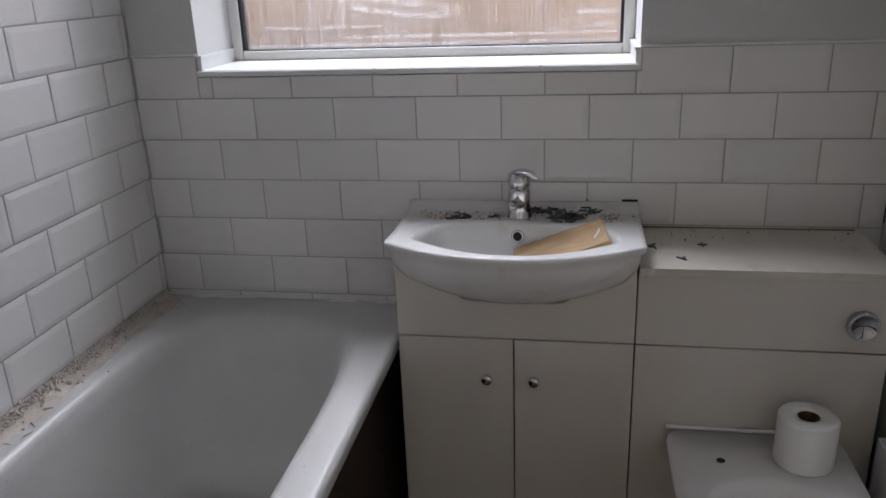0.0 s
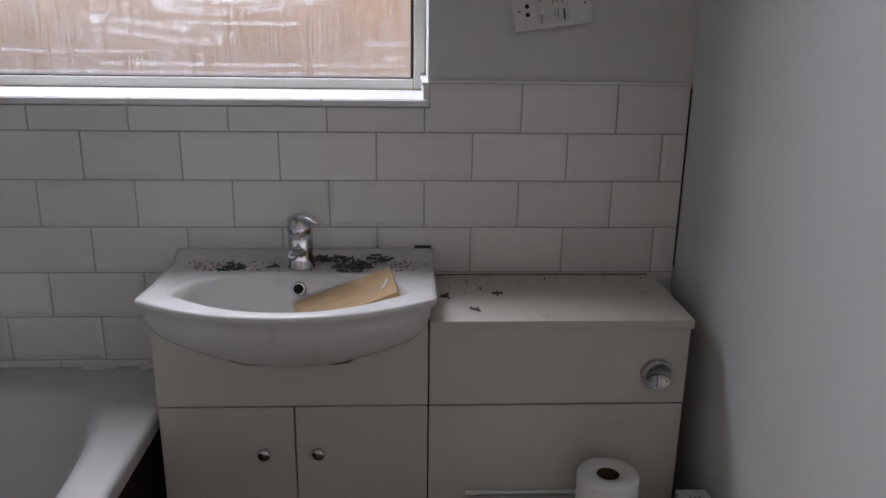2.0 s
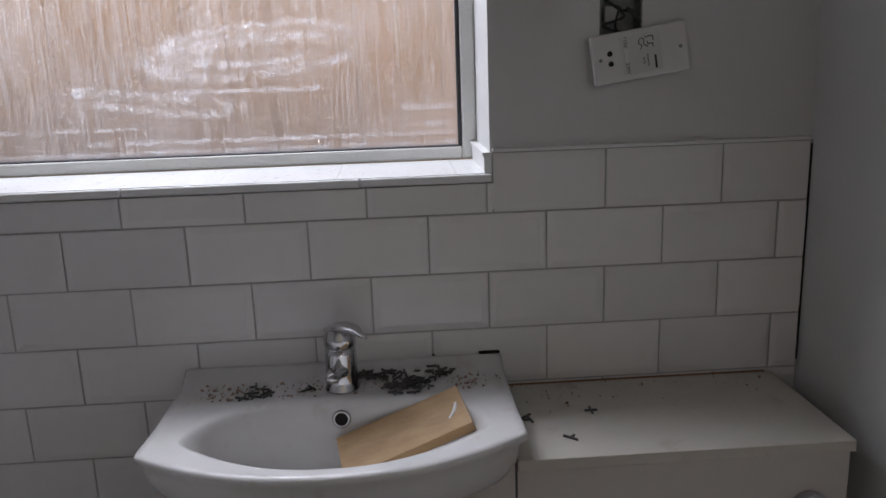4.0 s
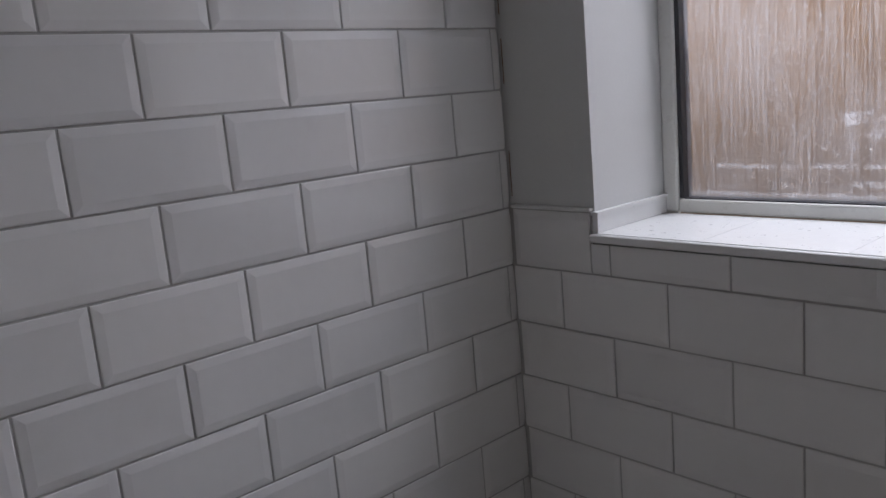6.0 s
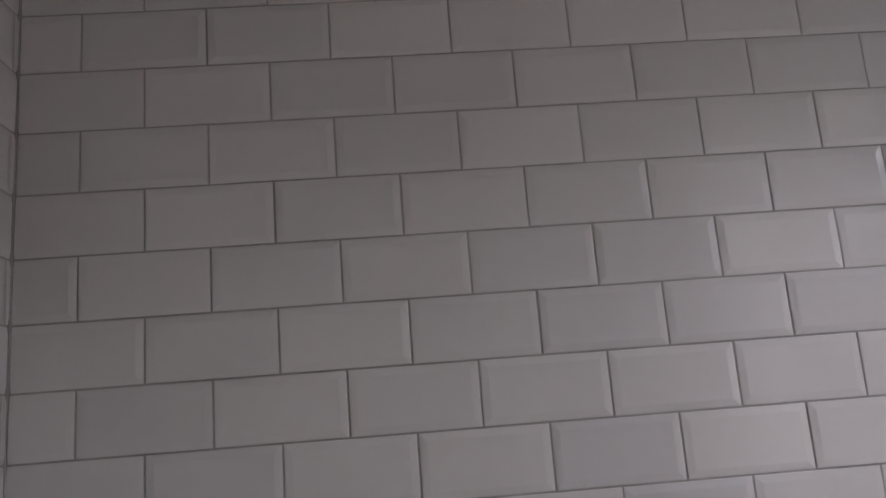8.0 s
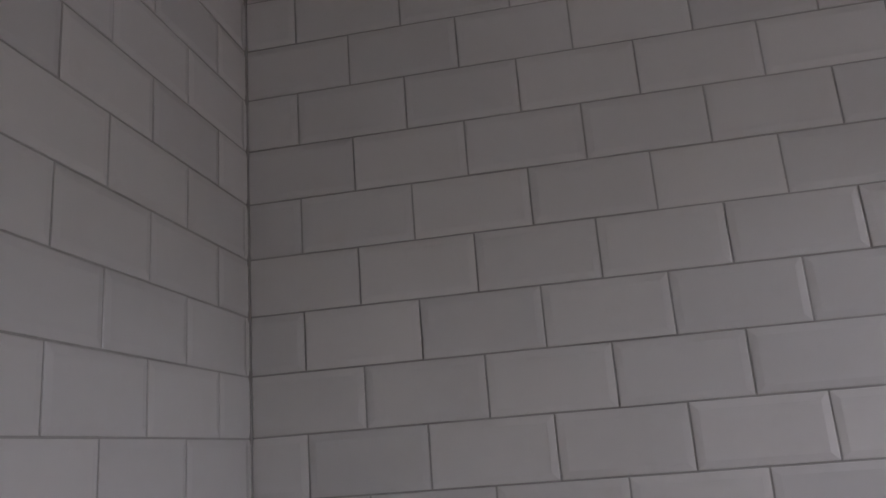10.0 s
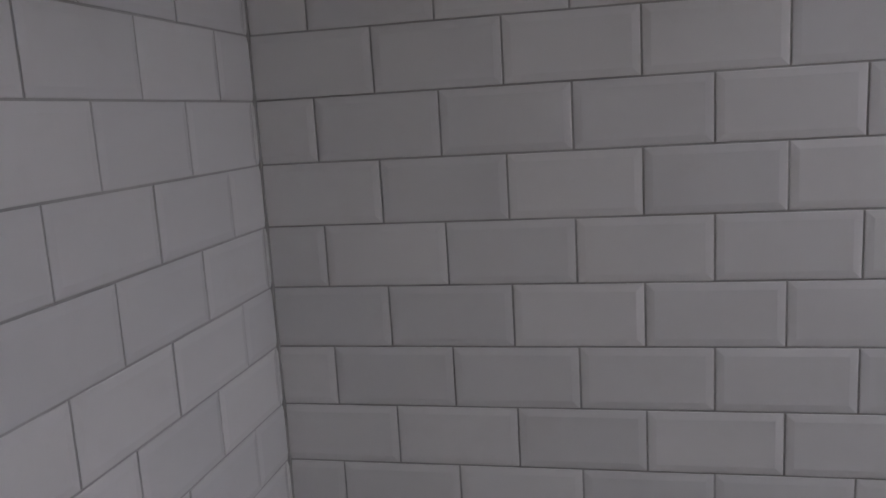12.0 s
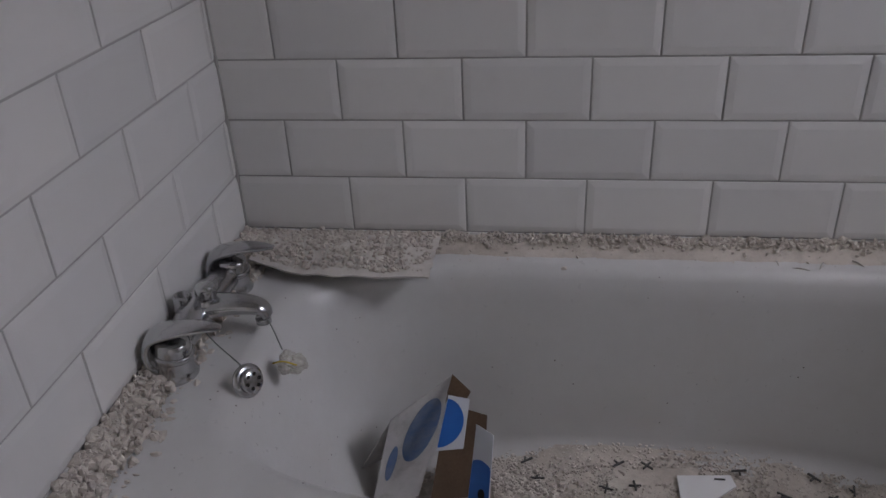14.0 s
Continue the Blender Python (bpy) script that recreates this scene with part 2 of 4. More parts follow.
    blur = nt.nodes.new("ShaderNodeBsdfRefraction")
    blur.inputs["Roughness"].default_value, blur.inputs["IOR"].default_value = 0.35, 1.02
    fog = nt.nodes.new("ShaderNodeBsdfTranslucent")
    fog.inputs[0].default_value = (0.92, 0.93, 0.95, 1)
    gloss = nt.nodes.new("ShaderNodeBsdfGlossy")
    gloss.inputs["Roughness"].default_value = 0.08
    base = nt.nodes.new("ShaderNodeMixShader")
    base.inputs[0].default_value = 0.8
    nt.links.new(clear.outputs[0], base.inputs[1])
    nt.links.new(blur.outputs[0], base.inputs[2])
    mix = nt.nodes.new("ShaderNodeMixShader")
    nt.links.new(film, mix.inputs[0])
    nt.links.new(base.outputs[0], mix.inputs[1])
    nt.links.new(fog.outputs[0], mix.inputs[2])
    top = nt.nodes.new("ShaderNodeMixShader")
    fr = nt.nodes.new("ShaderNodeFresnel")
    fr.inputs[0].default_value = 1.2
    nt.links.new(fr.outputs[0], top.inputs[0])
    nt.links.new(mix.outputs[0], top.inputs[1])
    nt.links.new(gloss.outputs[0], top.inputs[2])
    nt.links.new(top.outputs[0], out.inputs[0])
    return m


FOGGED = glass_material()


# ---- mesh helpers ----
def finish(name, bm, mat, smooth=False):
    me = bpy.data.meshes.new(name)
    bmesh.ops.recalc_face_normals(bm, faces=bm.faces)
    if smooth:
        for f in bm.faces:
            f.smooth = True
    bm.to_mesh(me)
    bm.free()
    for k in (mat if isinstance(mat, (list, tuple)) else [mat]):
        me.materials.append(k)
    return me


def part(name, bm, mat, parent, label="", smooth=False):
    ob = new(name, finish(name, bm, mat, smooth))
    ob.parent = parent
    if label:
        tagged(ob, label)
    return ob


def whole(name, bm, mat, label, category, group="", kind="", smooth=False):
    return tagged(new(name, finish(name, bm, mat, smooth)), label, category, group, kind)


def thing(name, label, category, at=(0, 0, 0), group=""):
    ob = tagged(new(name), label, category, group)
    ob.empty_display_size = 0.05
    ob.location = at
    return ob


def box(x0, y0, z0, x1, y1, z1, bevel=0.0, bm=None, segs=2):
    tmp = bmesh.new()
    bmesh.ops.create_cube(tmp, size=1, matrix=Matrix.Translation(((x0 + x1) / 2, (y0 + y1) / 2, (z0 + z1) / 2)) @ Matrix.Diagonal((abs(x1 - x0), abs(y1 - y0), abs(z1 - z0), 1)))
    if bevel:
        bmesh.ops.bevel(tmp, geom=tmp.edges[:], offset=bevel, segments=segs, affect="EDGES", profile=0.5)
    if bm is None:
        return tmp
    merge(bm, tmp)
    return bm


def merge(bm, tmp, m=None):
    if m is not None:
        bmesh.ops.transform(tmp, matrix=m, verts=tmp.verts)
    me = bpy.data.meshes.new("tmp")
    tmp.to_mesh(me)
    tmp.free()
    bm.from_mesh(me)
    bpy.data.meshes.remove(me)
    return bm


def rings(bm, loops, close_last=False, close_first=False):
    """Skins loops of equally many points."""
    vs = [[bm.verts.new(p) for p in loop] for loop in loops]
    n = len(vs[0])
    for a, b in zip(vs, vs[1:]):
        for i in range(n):
            bm.faces.new((a[i], a[(i + 1) % n], b[(i + 1) % n], b[i]))
    if close_last:
        bm.faces.new(vs[-1])
    if close_first:
        bm.faces.new(vs[0][::-1])
    return bm


def lathe(profile, segs=32, m=None, bm=None):
    """Turns (radius, height) points about z."""
    tmp = bmesh.new()
    rings(tmp, [[(max(r, 1e-4) * math.cos(2 * math.pi * i / segs), max(r, 1e-4) * math.sin(2 * math.pi * i / segs), h) for i in range(segs)] for r, h in profile], True, True)
    if m is not None:
        bmesh.ops.transform(tmp, matrix=m, verts=tmp.verts)
    if bm is None:
        return tmp
    return merge(bm, tmp)


def smooth_path(points, n=8):
    """A Catmull-Rom curve through points (each of any length)."""
    p = [np.array(q, float) for q in points]
    p = [2 * p[0] - p[1]] + p + [2 * p[-1] - p[-2]]
    out = []
    for a, b, c, d in zip(p, p[1:], p[2:], p[3:]):
        for k in range(n):
            t = k / n
            out.append(0.5 * (2 * b + (c - a) * t + (2 * a - 5 * b + 4 * c - d) * t * t + (3 * b - a - 3 * c + d) * t ** 3))
    out.append(p[-2])
    return out


def tube(points, segs=12, n=8, bm=None, flat=1.0, side=(1, 0, 0)):
    """Sweeps an ellipse along points (x, y, z, radius); flat: its thickness as a share of its width along side."""
    tmp = bmesh.new()
    pts = smooth_path(points, n)
    loops = []
    for i, q in enumerate(pts):
        ahead = Vector((pts[min(i + 1, len(pts) - 1)] - pts[max(i - 1, 0)])[:3]).normalized()
        u = Vector(side) - ahead * ahead.dot(Vector(side))
        if u.length < 0.05:
            u = ahead.orthogonal()
        u.normalize()
        v = ahead.cross(u)
        c = Vector(q[:3])
        loops.append([tuple(c + u * (q[3] * math.cos(2 * math.pi * k / segs)) + v * (q[3] * flat * math.sin(2 * math.pi * k / segs))) for k in range(segs)])
    rings(tmp, loops, True, True)
    if bm is None:
        return tmp
    return merge(bm, tmp)


def lettering(name, words, size, m, mat, parent, label="", squeeze=1.0):
    """Flat letters of the built-in font, as a mesh."""
    cu = bpy.data.curves.new(name, "FONT")
    cu.body, cu.size, cu.align_x, cu.align_y, cu.extrude = words, size, "CENTER", "CENTER", 0.0002
    tmp = bpy.data.objects.new(name, cu)
    scene.collection.objects.link(tmp)
    me = bpy.data.meshes.new_from_object(tmp.evaluated_get(bpy.context.evaluated_depsgraph_get()))
    bpy.data.objects.remove(tmp)
    bpy.data.curves.remove(cu)
    me.materials.clear()
    me.materials.append(mat)
    me.transform(m @ Matrix.Diagonal((squeeze, 1, 1, 1)))
    ob = new(name, me)
    ob.parent = parent
    if label:
        tagged(ob, label)
    return ob


# ---- plan ----
ROOM_X, BATH_END = 1.762, -1.637
WX = -0.022                               # face of the bath wall
CEIL = 2.62
TW, TH, Z0 = 0.2025, 0.1025, 1.197        # tile pitch and the top course line under the sill
WIN_L, WIN_LB, WIN_R = 0.157, 0.155, 1.208  # window opening: left at the wall face, left at the back, right
SILL, HEAD = 1.149, 2.16
GAP = 0.0015                              # half a grout joint

# ---- structure ----
bm = bmesh.new()
hole = (1.392, 1.463, 1.372, 1.447)       # the socket's back box
for x0, x1, z0, z1 in ((WIN_R, hole[0], 0, CEIL), (hole[1], ROOM_X + 0.12, 0, CEIL), (hole[0], hole[1], 0, hole[2]), (hole[0], hole[1], hole[3], CEIL),
                       (WIN_LB, WIN_R, 0, SILL), (WIN_LB, WIN_R, HEAD, CEIL)):
    box(x0, 0.004, z0, x1, 0.262, z1, bm=bm)
prism = [(-0.14, 0.004), (WIN_L, 0.004), (WIN_LB, 0.21), (WIN_LB, 0.262), (-0.14, 0.262)]
rings(bm, [[(x, y, z) for x, y in prism] for z in (0, CEIL)], True, True)
wall_north = whole("wall_north", bm, PLASTER, "grey-white painted window wall, tiled below the sill", "wall", kind="structure")
wall_west = whole("wall_west", box(-0.14, -1.86, 0, WX - 0.006, 0.004, CEIL), PLASTER, "bath wall covered in white bevelled metro tiles", "wall", kind="structure")
wall_east = whole("wall_east", box(ROOM_X, -3.3, 0, ROOM_X + 0.12, 0.004, CEIL), PLASTER, "plain painted plaster wall, smooth grey-white", "wall", kind="structure")
bm = box(-0.14, -1.76, 0, 0.80, BATH_END - 0.006, CEIL)
box(1.60, -1.76, 0, ROOM_X, BATH_END - 0.006, CEIL, bm=bm)
box(0.80, -1.76, 2.03, 1.60, BATH_END - 0.006, CEIL, bm=bm)
wall_south = whole("wall_south", bm, PLASTER, "tap-end wall in white metro tiles beside a doorway", "wall", kind="structure")
whole("wall_hall", box(-0.14, -3.42, 0, ROOM_X + 0.12, -3.30, CEIL), HALLPAINT, "plain painted hall wall", "wall", kind="structure")
# This opening is added out of view to hold the fill lamp.
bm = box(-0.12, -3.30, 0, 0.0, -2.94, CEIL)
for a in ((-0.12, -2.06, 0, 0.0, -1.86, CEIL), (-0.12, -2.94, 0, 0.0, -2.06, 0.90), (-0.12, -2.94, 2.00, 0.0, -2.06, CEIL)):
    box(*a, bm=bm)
whole("wall_hall_side", bm, HALLPAINT, "plain painted hall side wall with an added opening for the fill lamp", "wall", kind="structure")
whole("ceiling", box(-0.14, -3.42, CEIL, ROOM_X + 0.12, 0.34, CEIL + 0.12), PLASTER, "plain white painted ceiling", "ceiling", kind="structure")
floor = whole("floor", box(-0.14, -3.42, -0.12, ROOM_X + 0.12, 0.34, -0.02), FLOORWOOD, "brown boarded floor", "floor", kind="structure")

# outside: paving and a brown board fence behind the glass
whole("ground", box(-60, 0.34, -0.30, 60, 120, -0.18), PAVING, "grey concrete yard outside the window", "ground", kind="structure")
fence = thing("garden_fence", "brown vertical board fence across the yard", "fence", (0, 0, 0))
plank = finish("board", box(-0.074, 0, 0, 0.074, 0.02, 2.05, 0.003), FENCEWOOD)
for i in range(40):
    ob = new("board", plank)
    ob.parent = fence
    ob.location = (-2.6 + i * 0.150, 1.55 + 0.004 * (i % 2), -0.18)
for z in (0.1, 1.0, 1.6):
    part("rail", box(-2.7, 1.575, z, 3.4, 1.62, z + 0.08, 0.004), FENCEWOOD, fence)

# window: frame, gasket, pane, tiled sill and its side strips
window = tagged(new("window_1"), "white plastic window with fogged wet glass and black gasket", "window", kind="structure")
FY0, FY1 = 0.208, 0.258
GL, GR, GB, GT = 0.192, 1.174, 1.190, 2.10
bm = box(WIN_LB, FY0, SILL + 0.014, GL - 0.008, FY1, HEAD, 0.004)
box(GR + 0.006, FY0, SILL + 0.014, WIN_R, FY1, HEAD, 0.004, bm=bm)
box(GL - 0.008, FY0 + 0.001, SILL + 0.014, GR + 0.006, FY1, GB - 0.003, 0.004, bm=bm)
box(GL - 0.008, FY0 + 0.001, GT + 0.003, GR + 0.006, FY1, HEAD, 0.004, bm=bm)
part("window_frame", bm, UPVC, window, "white plastic window frame")
bm = box(GL - 0.009, FY0 + 0.006, GB - 0.002, GL, FY1 - 0.014, GT, 0.0015)
box(GR - 0.001, FY0 + 0.006, GB - 0.002, GR + 0.007, FY1 - 0.014, GT, 0.0015, bm=bm)
box(GL, FY0 + 0.006, GB - 0.004, GR, FY1 - 0.014, GB - 0.0005, 0.001, bm=bm)
box(GL, FY0 + 0.006, GT, GR, FY1 - 0.014, GT + 0.004, 0.001, bm=bm)
part("gasket", bm, RUBBER, window, "black rubber glazing gasket")
pane = part("pane", box(GL - 0.001, 0.230, GB - 0.001, GR + 0.001, 0.234, GT + 0.001), FOGGED, window, "fogged glass with wiped smears and runs")
pane.visible_shadow = False
bm = bmesh.new()
xs = [WIN_L - 0.004, 0.342, 0.545, 0.747, 0.950, 1.152, WIN_R + 0.002]
for a, b in zip(xs, xs[1:]):
    box(a + 0.0002, 0.0, SILL + 0.001, b - 0.0002, 0.209, SILL + 0.0135, 0.0004, bm=bm)
part("sill_tile", bm, GLOSSWHITE, window, "white tiled window sill")
bm = bmesh.new()
for a, b in zip((WIN_L - 0.004, 0.60, 0.99), (0.598, 0.988, WIN_R + 0.002)):
    box(a, -0.0095, SILL - 0.001, b, 0.0005, SILL + 0.0125, 0.003, bm=bm, segs=3)
part("sill_trim", bm, GLOSSWHITE, window, "white plastic sill edge trim")
bm = bmesh.new()
rings(bm, [[(WIN_L - 0.003, 0.0, z), (WIN_L + 0.008, 0.0, z), (WIN_LB + 0.006, 0.208, z), (WIN_LB - 0.004, 0.208, z)] for z in (SILL + 0.014, SILL + 0.042)], True, True)
rings(bm, [[(WIN_L - 0.003, -0.003, z), (WIN_L + 0.011, -0.003, z), (WIN_LB + 0.009, 0.208, z), (WIN_LB - 0.004, 0.208, z)] for z in (SILL + 0.0425, SILL + 0.048)], True, True)
part("side_strip", bm, GLOSSWHITE, window, "white tile strip in the window reveal")
bm = box(WIN_R - 0.010, -0.001, SILL + 0.014, WIN_R + 0.003, 0.208, SILL + 0.042)
box(WIN_R - 0.013, -0.004, SILL + 0.0425, WIN_R + 0.003, 0.208, SILL + 0.048, bm=bm)
part("side_strip", bm, GLOSSWHITE, window, "white tile strip in the window reveal")
bm = box(WX + 0.006, -0.006, Z0, WIN_L - 0.003, 0.006, Z0 + 0.006, 0.002)
box(WIN_R + 0.003, -0.006, Z0, ROOM_X - 0.004, 0.006, Z0 + 0.006, 0.002, bm=bm)
whole("trim", bm, GLOSSWHITE, "thin white plastic trim on the top tile edge", "trim", kind="structure")


# ---- bath ----
def outline_out(c, s, x0, x1, y0, y1, cx, cy, front=None):
    """How far from (cx, cy) along (c, s) the outer edge lies; front(x): the y of a bowed front edge."""
    lo, hi = 0.0, 4.0
    for _ in range(36):
        d = (lo + hi) / 2
        x, y = cx + d * c, cy + d * s
        inside = x0 <= x <= x1 and y <= y1 and y >= (front(x) if front else y0)
        lo, hi = (d, hi) if inside else (lo, d)
    return lo


def superellipse(a, n):
    c, s = math.cos(a), math.sin(a)
    return math.copysign(abs(c) ** (2 / n), c), math.copysign(abs(s) ** (2 / n), s)


RIM = 0.560
bath = thing("bathtub", "white acrylic bathtub without side panel, dusty inside", "bathtub", (0, 0, 0))


def bath_loop(x0, x1, y0, y1, z, n, count=240):
    cx, cy = (x0 + x1) / 2, (y0 + y1) / 2
    out = []
    for i in range(count):
        c, s = superellipse(2 * math.pi * (i + 0.5) / count, n)
        out.append((cx + c * (x1 - x0) / 2, cy + s * (y1 - y0) / 2, z))
    return out


bm = bmesh.new()
loops = [bath_loop(WX + 0.003, 0.660, -1.630, -0.004, RIM - 0.032, 40), bath_loop(WX + 0.003, 0.661, -1.630, -0.004, RIM - 0.030, 40),
         bath_loop(WX + 0.003, 0.663, -1.630, -0.004, RIM - 0.007, 40), bath_loop(WX + 0.0035, 0.6625, -1.6295, -0.0045, RIM - 0.004, 40),
         bath_loop(WX + 0.005, 0.660, -1.628, -0.006, RIM - 0.001, 38), bath_loop(WX + 0.008, 0.656, -1.625, -0.010, RIM, 36), bath_loop(WX + 0.014, 0.651, -1.618, -0.017, RIM, 30)]
loops += [bath_loop(WX + 0.068, 0.604, -1.522, -0.098, RIM, 4.7), bath_loop(WX + 0.075, 0.597, -1.515, -0.105, RIM - 0.0006, 4.6), bath_loop(WX + 0.083, 0.589, -1.505, -0.118, RIM - 0.005, 4.4), bath_loop(WX + 0.089, 0.583, -1.493, -0.133, RIM - 0.014, 4.2)]
for k in range(1, 11):
    t = k / 10
    w = t ** 1.15
    loops.append(bath_loop(WX + 0.090 + 0.022 * w, 0.581 - 0.041 * w, -1.486 + 0.10 * w, -0.138 - 0.24 * w, RIM - 0.02 - 0.305 * t, 4.2 - 1.0 * t))
for k in range(1, 6):
    a = k / 5 * math.pi / 2
    q = 0.045 * (1 - math.cos(a))
    loops.append(bath_loop(WX + 0.112 + q, 0.540 - q, -1.386 + q, -0.378 - q, RIM - 0.325 - 0.04 * math.sin(a), 3.2))
loops.append(bath_loop(WX + 0.25, 0.40, -1.15, -0.62, RIM - 0.368, 2.6))
rings(bm, loops, True)
shell = part("shell", bm, BATHWHITE, bath, "dusty white bath shell with rounded rim", smooth=True)
mod = shell.modifiers.new("thickness", "SOLIDIFY")
mod.thickness, mod.offset = 0.005, 1
BATH_FLOOR = RIM - 0.368
for x in (0.14, 0.52):
    for y in (-1.30, -0.40):
        part("leg", lathe([(0.022, 0), (0.022, 0.008), (0.008, 0.012), (0.008, BATH_FLOOR + 0.01)], 12, Matrix.Translation((x, y, -0.018))), GALV, bath, "steel bath leg")
# Added board, its dark colour stands for the shade below the rim.
part("frame_board", box(0.606, -1.615, -0.02, 0.622, -0.015, 0.520, 0.001), SHADEBOARD, bath, "added near-black board standing in for the shade under the bath")
part("cradle", box(0.10, -1.34, 0.10, 0.56, -1.26, 0.125, 0.002), BARE_EDGE, bath, "dark timber bath cradle")
part("cradle", box(0.10, -0.44, 0.10, 0.56, -0.36, 0.125, 0.002), BARE_EDGE, bath, "dark timber bath cradle")

# ---- vanity unit with semi-recessed basin ----
VF, CX0 = -0.272, 0.94525
vanity = thing("vanity_unit", "cream two-door vanity unit with small chrome knobs", "cabinet", (0, 0, 0))
# Carcass painted near-black, so that the gaps round the doors look shaded.
bm = box(0.6925, VF + 0.030, -0.02, 1.201, -0.012, 0.66)
part("body", bm, SHADEBOARD, vanity, "carcass coloured dark for the shade in the door gaps")
top = [(CX0 + 0.2583 * u, 0.690 + 0.11 * max(0.0, (abs(0.2583 * u) - 0.10) / 0.1583) ** 1.1) for u in np.linspace(1, -1, 25)]
bm = bmesh.new()
rings(bm, [[(0.687, y, 0.6050), (1.2035, y, 0.6050)] + [(x, y, z) for x, z in top] for y in (VF, VF + 0.0175)], True, True)
part("fascia", bm, MELAMINE, vanity)
part("side_panel", box(0.687, VF + 0.019, -0.02, 0.6915, -0.012, 0.80, 0.0006), MELAMINE, vanity)
for x0, x1, kx in ((0.687, 0.9440, 0.886), (0.9470, 1.2035, 0.991)):
    door = part("door", box(x0, VF, 0.06, x1, VF + 0.0175, 0.6015, 0.0008), MELAMINE, vanity)
    knob = lathe([(0.006, 0), (0.006, 0.008), (0.012, 0.012), (0.0125, 0.018), (0.010, 0.021), (0.002, 0.022)], 20, Matrix.Translation((kx, VF, 0.507)) @ pose(0, 0, 0, 90))
    part("knob", knob, CHROME, door, "small round chrome knob", smooth=True)

CX = 0.945
basin = thing("wash_basin", "white ceramic semi-recessed basin with bowed front, littered with spacers", "basin", (0, 0, 0))
COUNT = 128


def front_edge(x):
    u = min(1.0, abs(x - CX) / 0.275)
    return -0.298 - 0.095 * (1 - u ** 2.2)


def deck_z(y):
    return 0.826 + 0.008 * max(0.0, min(1.0, (-0.20 - y) / 0.10)) + 0.018 * max(0.0, min(1.0, (y + 0.045) / 0.035)) ** 1.5


def basin_loop(inset, z=None, drop=0.0):
    """The outer edge drawn in by inset metres."""
    out = []
    for i in range(COUNT):
        a = 2 * math.pi * (i + 0.5) / COUNT
        c, s = math.cos(a), math.sin(a)
        d = outline_out(c, s, CX - 0.275, CX + 0.275, 0, -0.003, CX, -0.18, front_edge) - inset
        x, y = CX + d * c, -0.18 + d * s
        out.append((x, y, (deck_z(y) if z is None else z) - drop))
    return out


def under_loop(k, z):
    """The belly under the rim: the outer edge shrunk about the middle of the back."""
    return [(CX + (x - CX) * k, -0.05 + (y + 0.05) * (0.30 + 0.70 * k) if y < -0.05 else y, z) for x, y, _ in basin_loop(0.006)]


def bowl_loop(rx, y0, y1, z, n):
    out = []
    for i in range(COUNT):
        c, s = superellipse(2 * math.pi * (i + 0.5) / COUNT, n)
        x = CX + c * rx
        mid = (y0 + y1) / 2
        y = mid + s * (y1 - y0) / 2
        if s < 0:
            y = mid + s * (mid - (front_edge(x) - front_edge(CX) + y0))
        out.append((x, y, deck_z(y) if z is None else z))
    return out


bm = bmesh.new()
loops = []
for k in range(12, -1, -1):
    t = k / 12
    loops.append(under_loop(max(0.12, 0.98 * (1 - t ** 2.05) ** 0.62), 0.813 - 0.156 * t))
loops += [basin_loop(0.0, drop=0.010), basin_loop(0.0, drop=0.004), basin_loop(0.003), basin_loop(0.014)]
edge_in = bowl_loop(0.222, -0.366, -0.128, None, 2.4)
for k in (0.15, 0.3, 0.5, 0.7, 0.85):
    blend = [(a[0] + (b[0] - a[0]) * k, a[1] + (b[1] - a[1]) * k) for a, b in zip(basin_loop(0.014), edge_in)]
    loops.append([(x, y, deck_z(y)) for x, y in blend])
loops += [edge_in, bowl_loop(0.216, -0.360, -0.132, 0.822, 2.4), bowl_loop(0.208, -0.352, -0.137, 0.812, 2.35)]
for k in range(1, 9):
    t = k / 8
    loops.append(bowl_loop(0.206 * (1 - 0.72 * t ** 1.9), -0.348 + 0.085 * t ** 1.6, -0.138 - 0.035 * t ** 2, 0.810 - 0.105 * math.sin(t * math.pi / 2), 2.5 - 0.4 * t))
loops.append(bowl_loop(0.02, -0.235, -0.195, 0.7035, 2))
rings(bm, loops, True, True)
part("bowl", bm, CERAMIC, basin, "white glazed basin bowl", smooth=True)
ovf = Matrix.Translation((CX, -0.1385, 0.797)) @ pose(0, 0, 0, 82)
part("overflow_ring", lathe([(0.0095, 0.000), (0.0095, 0.004), (0.0115, 0.0055), (0.0145, 0.004), (0.0152, 0.0)], 28, ovf), CHROME, basin, "chrome overflow ring", smooth=True)
part("overflow_hole", lathe([(0.0096, 0.0005), (0.0096, 0.0025)], 24, ovf), BLACKHOLE, basin, "dark overflow hole")
part("waste", lathe([(0.022, 0.0), (0.022, 0.003), (0.016, 0.004), (0.014, 0.002)], 24, Matrix.Translation((CX, -0.215, 0.7035))), CHROME, basin, "chrome waste")
bm = bmesh.new()
box(CX - 0.272, -0.004, 0.842, CX + 0.05, 0.0, 0.8470, bm=bm)
part("seal", bm, SEALANT, basin, "broken old sealant line")
bm = box(CX + 0.235, -0.012, 0.8445, CX + 0.272, -0.001, 0.8490, 0.0015)
box(CX + 0.10, -0.005, 0.843, CX + 0.215, -0.0005, 0.8472, 0.001, bm=bm)
part("seal", bm, BLACKHOLE, basin, "blackened sealant remains")

